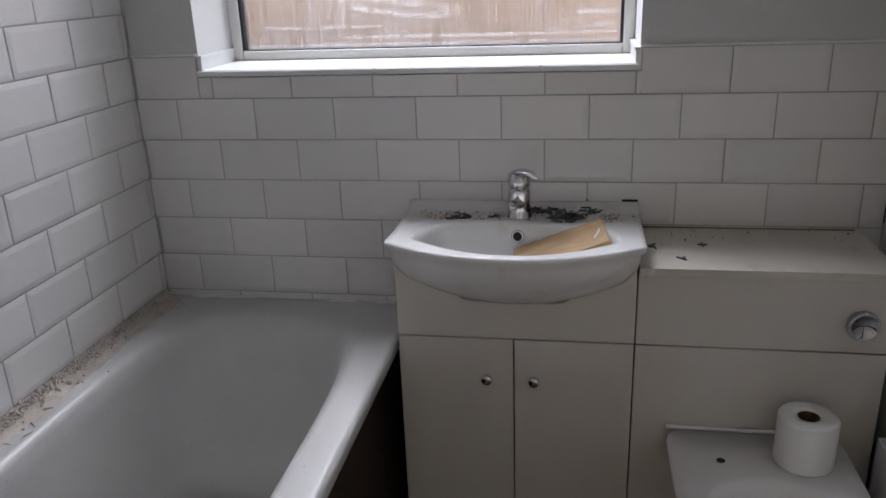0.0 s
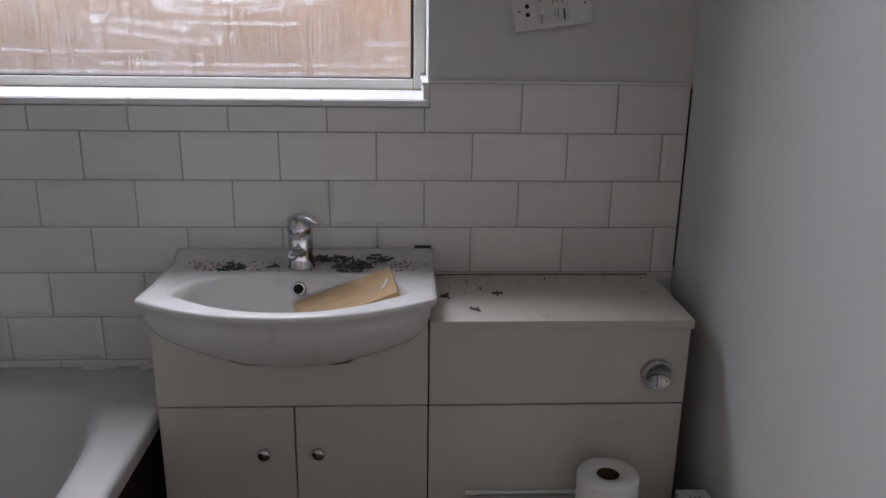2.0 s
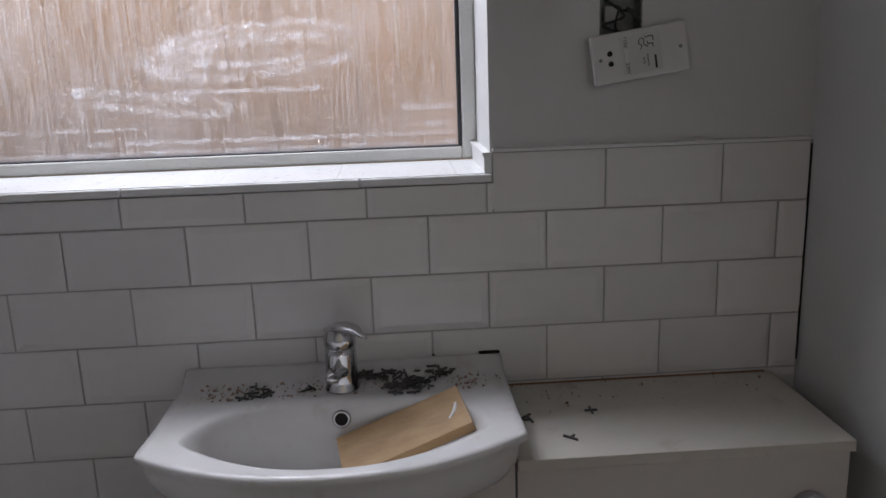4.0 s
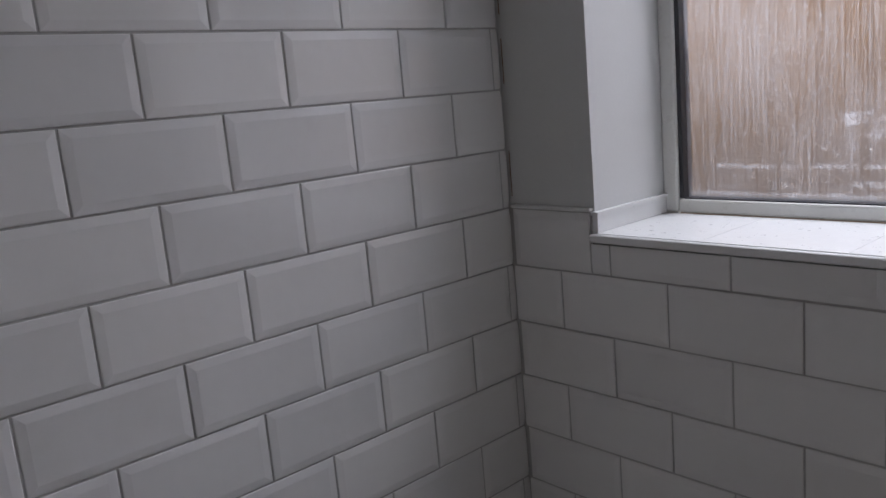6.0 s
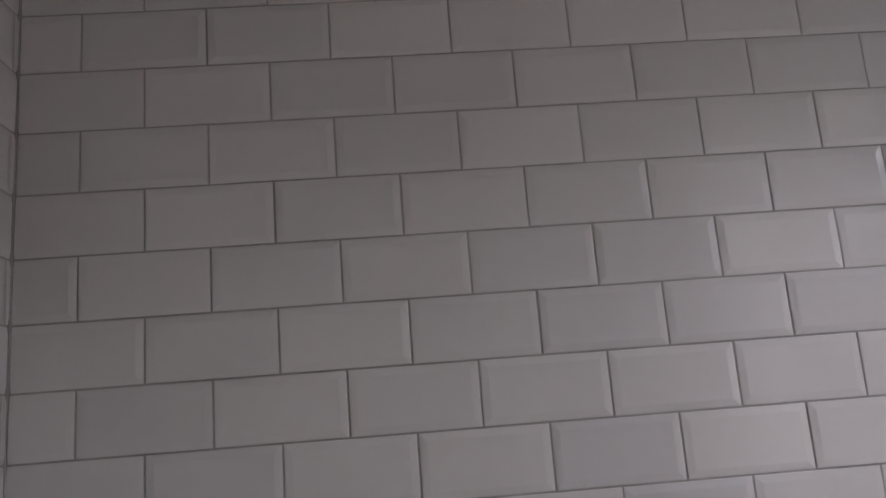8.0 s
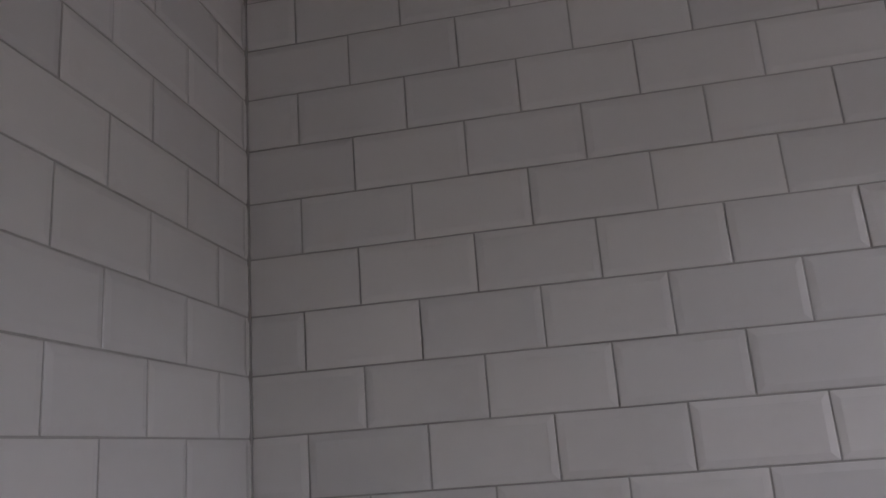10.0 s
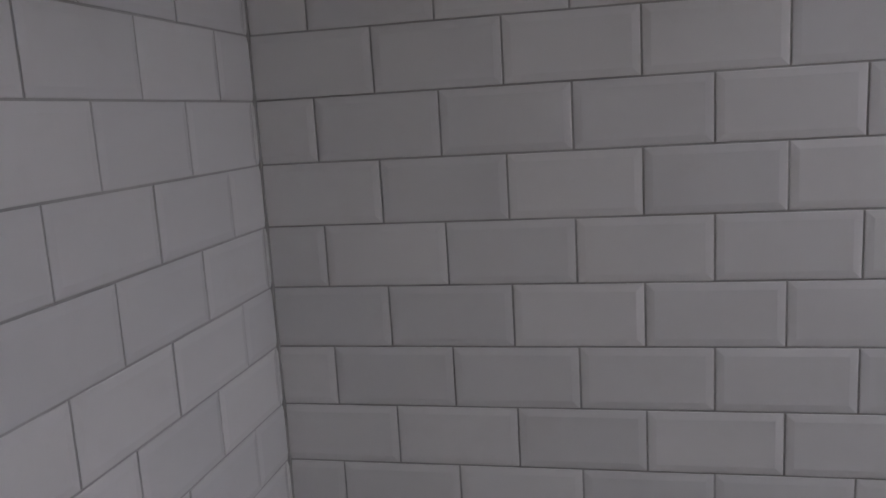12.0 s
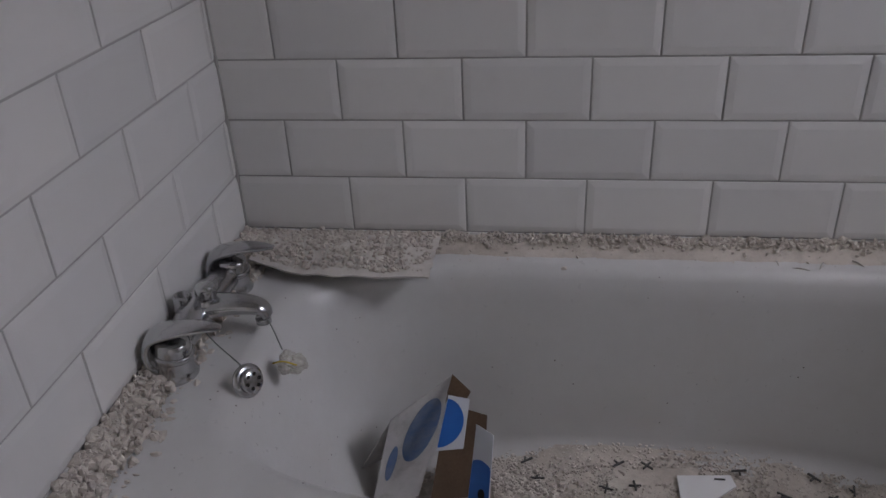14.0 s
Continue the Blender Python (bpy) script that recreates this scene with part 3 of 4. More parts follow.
# basin mixer tap
tap = thing("basin_mixer_tap", "chrome single-lever basin mixer tap", "tap", (CX, -0.082, 0.826))
part("body", lathe([(0.0285, 0), (0.0285, 0.003), (0.0265, 0.006), (0.0262, 0.03), (0.0252, 0.070), (0.0248, 0.078), (0.021, 0.080), (0.021, 0.083)], 32), CHROME, tap, smooth=True)
part("spout", tube([(0.0, 0.0, 0.030, 0.016), (-0.002, -0.020, 0.040, 0.016), (-0.006, -0.040, 0.046, 0.0140), (-0.009, -0.058, 0.047, 0.0125), (-0.010, -0.066, 0.042, 0.010)], 16, 6, flat=0.8), CHROME, tap, smooth=True)
part("cap", lathe([(0.0240, 0.083), (0.0262, 0.086), (0.0262, 0.100), (0.0235, 0.113), (0.017, 0.121), (0.007, 0.125), (0.001, 0.1255)], 28), CHROME, tap, smooth=True)
part("lever", tube([(-0.014, 0.012, 0.110, 0.016), (0.004, -0.008, 0.121, 0.019), (0.022, -0.030, 0.124, 0.0145), (0.036, -0.050, 0.121, 0.008), (0.045, -0.064, 0.119, 0.004)], 14, 6, flat=0.5, side=(0.8, 0.6, 0)), CHROME, tap, smooth=True)

tap.scale = (1.0, 1.0, 0.9)

# ---- boxed-in toilet ----
wc = thing("wc_unit", "cream boxed cistern unit with loose worktop and flush button", "cabinet", (0, 0, 0))
# Here too the dark colour stands for shade between the panels.
part("body", box(1.210, VF + 0.030, -0.02, 1.7050, -0.012, 0.762), SHADEBOARD, wc, "carcass coloured dark for the shade in the panel gaps")
part("side_panel", box(1.7055, VF + 0.019, -0.02, 1.7085, -0.012, 0.7605), MELAMINE, wc)
part("top_panel", box(1.2065, VF, 0.6045, 1.7085, VF + 0.0175, 0.7605, 0.0008), MELAMINE, wc)
part("lower_panel", box(1.2065, VF, -0.02, 1.7075, VF + 0.0175, 0.6010, 0.0008), MELAMINE, wc)
whole("worktop", box(1.2065, VF - 0.010, 0.7640, 1.7110, -0.010, 0.7820, 0.0015), WORKTOP, "cream laminate worktop with dust and dark spacers on it", "worktop")
whole("backing_strip", box(1.224, -0.0095, 0.772, 1.700, -0.0065, 0.7842, 0.001), BARE_EDGE, "thin brown gap filler behind the worktop", "trim", kind="structure")
fl = Matrix.Translation((1.650, VF, 0.668)) @ pose(0, 0, 0, 90)
button = part("flush_button", lathe([(0.031, 0), (0.031, 0.012), (0.0295, 0.0155), (0.026, 0.0165), (0.0255, 0.0145), (0.0005, 0.0145)], 36, fl), SATIN, wc, "round chrome dual-flush button", smooth=True)
part("small_half", tube([(1.650 + 0.024 * math.cos(a), VF - 0.0147, 0.670 - 0.014 + 0.016 * math.sin(a), 0.0009) for a in np.linspace(0.3, 2.84, 7)], 6, 4), BLACKHOLE, button, "curved split of the dual button")
part("small_half", box(1.6470, VF - 0.0153, 0.6440, 1.6482, VF - 0.0145, 0.671), BLACKHOLE, button, "curved split of the dual button")

pan = thing("toilet_pan", "white ceramic toilet pan without a seat", "toilet", (0, 0, 0))
PX = 1.458
bm = bmesh.new()


def pan_loop(kx, y_back, y_front, z, n=COUNT):
    out = []
    for i in range(n):
        a = 2 * math.pi * (i + 0.5) / n
        c, s = math.cos(a), math.sin(a)
        x, y = superellipse(a, 11.0) if s > 0 else superellipse(a, 2.2)
        mid = y_back - 0.20 * (y_back - y_front) / 0.48
        out.append((PX + x * kx, mid + y * ((y_back - mid) if s > 0 else (mid - y_front)), z))
    return out


loops = [pan_loop(0.105, VF - 0.004, -0.62, -0.018), pan_loop(0.11, VF - 0.004, -0.63, 0.15), pan_loop(0.15, VF - 0.004, -0.70, 0.30), pan_loop(0.178, VF - 0.003, -0.745, 0.385),
         pan_loop(0.182, VF - 0.003, -0.75, 0.398), pan_loop(0.178, VF - 0.007, -0.745, 0.405)]


def hole_loop(rx, y0, y1, z):
    return [(PX + c * rx, (y0 + y1) / 2 + s * (y1 - y0) / 2, z) for c, s in (superellipse(2 * math.pi * (i + 0.5) / COUNT, 2.2) for i in range(COUNT))]


loops += [hole_loop(0.140, -0.715, -0.430, 0.404), hole_loop(0.132, -0.705, -0.440, 0.398), hole_loop(0.128, -0.70, -0.445, 0.37), hole_loop(0.10, -0.66, -0.46, 0.28), hole_loop(0.05, -0.58, -0.48, 0.21)]
rings(bm, loops, True, True)
part("bowl", bm, CERAMIC, pan, "white glazed toilet bowl", smooth=True)
bm = lathe([(0.0085, 0.0), (0.0085, 0.0012)], 20, Matrix.Translation((1.379, -0.389, 0.4048)))
part("bolt_hole", bm, BLACKHOLE, pan, "dark seat bolt hole")
bm = tube([(1.28, VF - 0.006, 0.410, 0.005), (1.40, VF - 0.006, 0.409, 0.004), (1.52, VF - 0.007, 0.410, 0.005), (1.63, VF - 0.006, 0.409, 0.004)], 8, 6)
part("seal", bm, GLOSSWHITE, pan, "white sealant bead", smooth=True)

roll = thing("toilet_roll", "white toilet paper roll standing on the pan", "toilet roll", (1.541, -0.372, 0.4055))
prof = [(0.021, 0.002), (0.0555, 0.0), (0.0575, 0.003), (0.0575, 0.101), (0.0555, 0.105), (0.045, 0.1045), (0.035, 0.1052), (0.0215, 0.104)]
bm = bmesh.new()
rings(bm, [[(r * math.cos(2 * math.pi * i / 48), r * math.sin(2 * math.pi * i / 48), h) for i in range(48)] for r, h in prof + [prof[0]]])
part("paper", bm, TISSUE, roll, smooth=True)
bm = bmesh.new()
rings(bm, [[(r * math.cos(2 * math.pi * i / 32), r * math.sin(2 * math.pi * i / 32), h) for i in range(32)] for r, h in ((0.0213, 0.001), (0.0213, 0.1035), (0.0203, 0.1035), (0.0203, 0.001), (0.0213, 0.001))])
part("core", bm, KRAFT, roll, "brown card core")
carton = thing("narrow_carton", "narrow white carton marked WHITE standing beside the pan", "carton", (0, 0, 0))
part("carton_body", box(1.689, -0.49, -0.02, 1.750, -0.333, 0.447, 0.003), CARDWHITE, carton)
lettering("printed_word", "WHITE", 0.030, pose(1.719, -0.405, 0.4474, 0, 0, 90), DARKINK, carton, "black printed word WHITE")

# ---- shaver socket hanging off the wall ----
SOCK = Matrix.Translation((1.4535, -0.016, 1.349)) @ pose(0, 0, 0, 90, 0, 0) @ pose(0, 0, 0, 0, 0, 8.6)
socket = thing("shaver_socket", "white shaver socket plate hanging crooked from its wires", "socket")
socket.matrix_world = SOCK
part("plate", box(-0.079, -0.0395, -0.006, 0.079, 0.0395, 0.005, 0.003), SOCKETPLASTIC, socket)
part("label_plate", box(-0.032, -0.030, 0.005, 0.034, 0.030, 0.0058, 0.0003), PALEPLASTIC, socket, "pale printed label panel")
part("switch", box(-0.028, -0.010, 0.0055, -0.019, 0.013, 0.0085, 0.001), SOCKETPLASTIC, socket, "small voltage slide switch")
for y in (0.008, -0.008):
    part("pin_hole", lathe([(0.0045, 0.0051), (0.0045, 0.0056)], 16, Matrix.Translation((-0.050, y, 0))), BLACKHOLE, socket, "round pin hole")
for x in (-0.066, 0.066):
    part("screw", lathe([(0.003, 0.005), (0.003, 0.0062), (0.001, 0.0064)], 14, Matrix.Translation((x, 0.0, 0))), GALV, socket, "fixing screw")
lettering("printed_word", "110V", 0.0085, pose(-0.0235, 0.022, 0.0061, 0, 0, -90), DARKINK, socket, "printed 110V")
lettering("printed_word", "230V", 0.0085, pose(-0.0235, -0.020, 0.0061, 0, 0, -90), DARKINK, socket, "printed 230V")
lettering("printed_word", "shavers\nonly", 0.0065, pose(0.008, -0.012, 0.0061, 0, 0, -90), DARKINK, socket, "printed words shavers only")
part("printed_bar", box(0.0215, -0.027, 0.0058, 0.0250, -0.006, 0.0062), DARKINK, socket, "black printed maker's mark")
bm = tube([(0.000, 0.006, 0.0062, 0.0007), (0.003, 0.012, 0.0062, 0.0007), (-0.002, 0.017, 0.0062, 0.0007), (0.002, 0.024, 0.0062, 0.0007), (0.007, 0.021, 0.0062, 0.0007), (0.007, 0.013, 0.0062, 0.0007), (0.013, 0.009, 0.0062, 0.0007)], 6, 5)
for a, b, c, d in ((0.009, 0.024, 0.023, 0.0255), (0.0215, 0.017, 0.023, 0.0255), (0.012, 0.0125, 0.0135, 0.018), (0.012, 0.0125, 0.022, 0.014), (0.0205, 0.007, 0.022, 0.014)):
    box(a, b, 0.0058, c, d, 0.0062, bm=bm)
part("shaver_symbol", bm, DARKINK, socket, "black printed shaver symbol")
for k, (a, b) in enumerate(((1.405, 1.43), (1.418, 1.42), (1.44, 1.435))):
    pts = [(a, 0.035, 1.44 - 0.01 * k, 0.0022), (a + 0.008, 0.006, 1.428 - 0.006 * k, 0.0022), (b, -0.004, 1.408 + 0.006 * k, 0.0022), (b + 0.03 * (k - 1), 0.012, 1.395, 0.0022), (b, -0.006, 1.382, 0.0022)]
    w = part("wire", tube(pts, 8, 6), WIRE, socket, "thin black wire", smooth=True)
    w.matrix_parent_inverse = SOCK.inverted()
back_box = thing("socket_back_box", "galvanised steel back box sunk in the wall", "electrical box")
bm = bmesh.new()
h0, h1, h2, h3 = hole
for a in ((h0 + .0006, 0.008, h2, h0 + 0.002, 0.05, h3), (h1 - 0.002, 0.008, h2, h1 - .0006, 0.05, h3), (h0, 0.048, h2, h1, 0.05, h3), (h0, 0.008, h3 - 0.002, h1, 0.05, h3 - .0006), (h0, 0.008, h2 + .0006, h1, 0.05, h2 + 0.002)):
    box(*a, bm=bm)
part("shell", bm, GALV, back_box)
part("terminal_block", box(h0 + 0.015, 0.028, h3 - 0.045, h0 + 0.04, 0.047, h3 - 0.020, 0.002), PALEPLASTIC, back_box, "pale terminal block")


# ---- tiles, course by course ----
TILE_MESH = {}
EDGE, FACE, BEV = 0.0040, 0.0062, 0.0120


def tile_mesh(w, h, cuts):
    """A bevelled tile, lower left at the origin, facing +z; cuts: sides (left, right, bottom, top) sawn off square."""
    key = (round(w, 3), round(h, 3), cuts)
    if key not in TILE_MESH:
        l, r, b, t = (0.0 if c else BEV for c in cuts)
        tmp = bmesh.new()
        rings(tmp, [[(0, 0, 0), (w, 0, 0), (w, h, 0), (0, h, 0)], [(0, 0, EDGE), (w, 0, EDGE), (w, h, EDGE), (0, h, EDGE)],
                    [(l * 0.10, b * 0.10, EDGE + (0.0006)), (w - r * 0.10, b * 0.10, EDGE + 0.0006), (w - r * 0.10, h - t * 0.10, EDGE + 0.0006), (l * 0.10, h - t * 0.10, EDGE + 0.0006)],
                    [(l, b, FACE), (w - r, b, FACE), (w - r, h - t, FACE), (l, h - t, FACE)]], True)
        TILE_MESH[key] = finish("tile", tmp, TILE)
    return TILE_MESH[key]


def courses(parent, m, length, joint_odd, first, last, z_low, z_high, skip=None, u_low=0.0):
    """Lays running-bond courses first..last (counted down from Z0) over 0..length of a wall whose face frame is m (u along, v up, out)."""
    rnd = random.Random(len(parent.name) * 7)
    for k in range(first, last + 1):
        top, low = min(Z0 - TH * k, z_high), max(Z0 - TH * (k + 1), z_low)
        if top - low < 0.006:
            continue
        start = joint_odd if k % 2 else joint_odd - TW / 2
        u = start - TW * math.ceil((start - u_low) / TW)
        while u < length - 0.004:
            a, b = max(u, u_low), min(u + TW, length)
            u += TW
            if b - a < 0.006:
                continue
            for a2, b2, lo2, hi2, c2 in (skip(a, b, low, top) if skip else ((a, b, low, top, (False,) * 4),)):
                cuts = (a2 > u - TW + 0.002 or c2[0], b2 < u - 0.002 or c2[1], lo2 > Z0 - TH * (k + 1) + 0.002 or c2[2], hi2 < Z0 - TH * k - 0.002 or c2[3])
                ob = new("tile", tile_mesh(b2 - a2 - 2 * GAP, hi2 - lo2 - 2 * GAP, cuts))
                ob.parent = parent
                ob.matrix_local = m @ Matrix.Translation((a2 + GAP, lo2 + GAP, 0)) @ pose(0, 0, rnd.uniform(-0.0003, 0.0006), rnd.uniform(-0.25, 0.25), rnd.uniform(-0.15, 0.15), rnd.uniform(-0.08, 0.08))


def under_sill(a, b, lo, hi):
    """Cuts the course under the window round the sill."""
    if hi <= SILL or b <= WIN_L - 0.004 or a >= WIN_R + 0.003:
        return ((a, b, lo, hi, (False,) * 4),)
    out = []
    if a < WIN_L - 0.004:
        out.append((a, WIN_L - 0.004, lo, hi, (False, True, False, False)))
        a = WIN_L - 0.004
    if b > WIN_R + 0.003:
        out.append((WIN_R + 0.003, b, lo, hi, (True, False, False, False)))
        b = WIN_R + 0.003
    if b - a > 0.006:
        out.append((a, b, lo, SILL - 0.002, (False,) * 4))
    return out


M_NORTH = Matrix(((1, 0, 0, 0), (0, 0, -1, 0), (0, 1, 0, 0), (0, 0, 0, 1)))
M_WEST = Matrix(((0, 0, 1, WX - 0.005), (-1, 0, 0, 0), (0, 1, 0, 0), (0, 0, 0, 1)))
M_SOUTH = Matrix(((-1, 0, 0, 0.80), (0, 0, 1, BATH_END - 0.005), (0, 1, 0, 0), (0, 0, 0, 1)))
bm = box(WX, -0.0027, 0.5, ROOM_X, 0.0035, SILL - 0.004)
box(WX, -0.0027, SILL - 0.004, WIN_L - 0.002, 0.0035, Z0, bm=bm)
box(WIN_R + 0.002, -0.0027, SILL - 0.004, ROOM_X, 0.0035, Z0, bm=bm)
part("grout", bm, GROUT, wall_north, "grey grout bed")
part("grout", box(WX - 0.0055, BATH_END, 0.5, WX - 0.0022, -0.001, CEIL), GROUT, wall_west, "grey grout bed")
part("grout", box(WX, BATH_END - 0.0055, 0.5, 0.80, BATH_END - 0.0022, CEIL), GROUT, wall_south, "grey grout bed")
courses(wall_north, M_NORTH, ROOM_X - 0.004, 0.087, 0, 6, RIM + 0.003, Z0, under_sill, WX + 0.004)
courses(wall_west, M_WEST, -BATH_END - 0.003, 0.220, -14, 6, 0.573, CEIL - 0.003, None, 0.003)
courses(wall_south, M_SOUTH, 0.80 - WX - 0.003, 0.80 - 0.112 - WX - TW * 3, -14, 6, 0.573, CEIL - 0.003, None, 0.001)


# ---- rubble, spacers and loose things ----
def rocks(name, count, place, sizes, mat, label, category, seed, flat=0.6):
    """Loose crumbs: jittered lumps at place(rnd) -> (x, y, z of the support)."""
    rnd = random.Random(seed)
    base = bmesh.new()
    bmesh.ops.create_icosphere(base, subdivisions=1, radius=1)
    bv = [tuple(v.co) for v in base.verts]
    bf = [tuple(v.index for v in f.verts) for f in base.faces]
    base.free()
    verts, faces = [], []
    for _ in range(count):
        spot = place(rnd)
        if spot is None:
            continue
        x, y, z = spot
        r = sizes[0] + (sizes[1] - sizes[0]) * rnd.random() ** 3
        turn = Euler((rnd.random() * 6, rnd.random() * 6, rnd.random() * 6)).to_matrix()
        sx, sy, sz = r * rnd.uniform(0.7, 1.3), r * rnd.uniform(0.6, 1.1), r * rnd.uniform(0.4, 0.9)
        n0 = len(verts)
        for a, b, c in bv:
            j = rnd.uniform(0.5, 1.25)
            v = turn @ Vector((a * sx * j, b * sy * j, c * sz * j))
            verts.append((x + v.x, y + v.y, z + r * 0.45 + v.z * (0.8 + 0.2 * flat)))
        faces += [tuple(n0 + i for i in f) for f in bf]
    me = bpy.data.meshes.new(name)
    me.from_pydata(verts, [], faces)
    me.materials.append(mat)
    return tagged(new(name, me), label, category, kind="stuff")


def bed_height(d, s, seed=0.0):
    """Height of the mortar bed at distance d from the wall, s along it."""
    w = 0.064 + 0.014 * noise.noise((s * 6, seed, 0.0)) + 0.003 * noise.noise((s * 40, seed, 3.0))
    k = max(0.0, 1 - d / max(w, 0.01))
    return k ** 0.7 * (0.021 + 0.006 * noise.noise((s * 25, d * 60, seed))) + 0.0012 * noise.noise((s * 120, d * 120, 9.0))


def bed(name, along, seed, length, start, label, depth=0.084):
    bm = bmesh.new()
    nu, nv = int(length / 0.008), 12
    grid = [[None] * (nv + 1) for _ in range(nu + 1)]
    for i in range(nu + 1):
        for j in range(nv + 1):
            s, d = start + length * i / nu, depth * j / nv
            grid[i][j] = bm.verts.new(along(s, d, RIM - 0.0015 + max(0.0, bed_height(d, s, seed))))
    for i in range(nu):
        for j in range(nv):
            bm.faces.new((grid[i][j], grid[i + 1][j], grid[i + 1][j + 1], grid[i][j + 1]))
    return whole(name, bm, SEALANT, label, "mortar bed", kind="stuff", smooth=True)


bed("mortar_bed", lambda s, d, z: (WX + d + 0.001, -s, z), 1.0, 1.60, 0.03, "beige old sealant bed along the bath edge")
bed("mortar_bed", lambda s, d, z: (WX + s, BATH_END + 0.001 + d, z), 5.0, 0.655, 0.005, "beige old sealant bed at the tap end", 0.06)


def west_spot(r):
    y = -r.uniform(0.02, 1.62)
    d = min(abs(r.gauss(0, 0.024 if y < -1.27 else 0.012)), 0.085) if y < -1.27 or r.random() < 0.93 else abs(r.gauss(0.02, 0.035))
    if y > -0.6 and r.random() < 0.35 or d > 0.09:
        return None
    return WX + 0.003 + d, y, RIM + max(0.0, bed_height(d, -y, 1.0)) - 0.001


def south_spot(r):
    x = r.uniform(0.01, 0.655)
    d = min(abs(r.gauss(0, 0.026)), 0.075) if r.random() < 0.92 else abs(r.gauss(0.05, 0.02))
    return WX + x, BATH_END + 0.004 + d, RIM + max(0.0, bed_height(d, x, 5.0)) - 0.001


rocks("plaster_crumbs", 6500, west_spot, (0.0008, 0.0060), RUBBLE, "pale plaster crumbs along the bath edge", "rubble", 3)
rocks("plaster_crumbs", 5200, south_spot, (0.0008, 0.0100), RUBBLE, "pale plaster lumps behind the bath tap", "rubble", 4)


def bath_floor_z(x):
    """Inner height of the bath floor and of its curved foot, x from the wall."""
    c = 1 - (x - 0.112) / 0.045
    return RIM - 0.360 if c < 0 else RIM - 0.320 - 0.040 * math.sqrt(max(0.0, 1 - c * c))


def floor_spot(r):
    y = -r.uniform(0.42, 1.36)
    x = 0.119 + abs(r.gauss(0, 0.14))
    if x > 0.46 or noise.noise((x * 14, y * 9, 2.0)) < -0.25:
        return None
    return WX + x, y, bath_floor_z(x) + 0.0015


rocks("plaster_crumbs", 15000, floor_spot, (0.0007, 0.0050), RUBBLE, "pale plaster dust and crumbs on the bath floor", "rubble", 5)
rocks("plaster_crumbs", 900, lambda r: (WX + r.gauss(0.235, 0.035), r.gauss(-1.13, 0.035), BATH_FLOOR + 0.008), (0.0015, 0.0085), RUBBLE, "grey plaster lumps beside the opened carton", "rubble", 12)
bm = bmesh.new()
grid = [[bm.verts.new((WX + 0.119 + 0.0105 * i, -1.35 + 0.0105 * j, bath_floor_z(0.119 + 0.0105 * i) + 0.0028 + 0.0045 * noise.noise((i * 0.21, j * 0.13, 4.0)) + 0.0018 * noise.noise((i * 0.7, j * 0.7, 1.0)) - 0.00012 * i)) for j in range(88)] for i in range(36)]
for a, b in zip(grid, grid[1:]):
    for k in range(87):
        bm.faces.new((a[k], b[k], b[k + 1], a[k + 1]))
whole("plaster_dust", bm, SEALANT, "pale plaster dust drifted over the bath floor", "dust", kind="stuff", smooth=True)
rocks("plaster_crumbs", 26, lambda r: (r.uniform(0.02, 0.64), -r.uniform(0.012, 0.10), RIM - 0.001), (0.001, 0.004), RUBBLE, "few plaster crumbs on the bath rim", "rubble", 6)
rocks("plaster_crumbs", 150, lambda r: (min(0.652, r.gauss(0.625, 0.02)), -abs(r.gauss(0.05, 0.03)) - 0.006, RIM - 0.001), (0.0006, 0.0034), BARE_EDGE, "brown plaster chips on the bath corner", "rubble", 7)
rocks("tile_chips", 460, lambda r: (r.choice((r.gauss(0.86, 0.035), r.gauss(0.97, 0.05), r.gauss(1.15, 0.02), r.uniform(0.71, 0.80))), -r.uniform(0.045, 0.115), 0.8255), (0.0008, 0.0042), surface("pinkish_chips", (0.50, 0.36, 0.29), (0.34, 0.26, 0.22), 0.9, coarse=60, fine=300), "small pinkish chips on the basin deck", "rubble", 8)
rocks("tile_chips", 220, lambda r: (r.uniform(1.235, 1.66), -abs(r.gauss(0.03, 0.035)) - 0.012, 0.7818), (0.0006, 0.0024), RUBBLE, "small chips and dust on the worktop", "rubble", 9)

rocks("timber_chips", 70, lambda r: (r.uniform(1.225, 1.68), -abs(r.gauss(0.045, 0.035)) - 0.012, 0.7818), (0.0008, 0.0036), BARE_EDGE, "brown splinters and chips on the worktop", "rubble", 13)
rocks("plaster_crumbs", 420, lambda r: (WX + 0.006 + abs(r.gauss(0, 0.055)), -0.012 - abs(r.gauss(0, 0.05)), RIM + 0.001), (0.0008, 0.0058), RUBBLE, "plaster crumbs in the corner of the bath rim", "rubble", 14)
rocks("timber_chips", 60, lambda r: (WX + 0.02 + abs(r.gauss(0, 0.06)), -0.02 - abs(r.gauss(0, 0.09)), RIM + 0.002), (0.0010, 0.0046), BARE_EDGE, "dark brown chips among the crumbs on the bath rim", "rubble", 15)
for x0, x1, lift in ((0.05, 0.235, 0.007), (0.43, 0.515, 0.004), (0.560, 0.645, 0.006)):
    curl = [(x0 + (x1 - x0) * k / 5, -0.011 - 0.006 * (k % 2), RIM + 0.003 + lift * (k % 3) / 2, 0.0052 if 0 < k < 5 else 0.002) for k in range(6)]
    whole("sealant_peel", tube(curl, 10, 6, flat=0.35, side=(0, 0.6, 0.8)), GLOSSWHITE, "white sealant strip peeling off behind the bath rim", "sealant", "sealant peels", smooth=True)

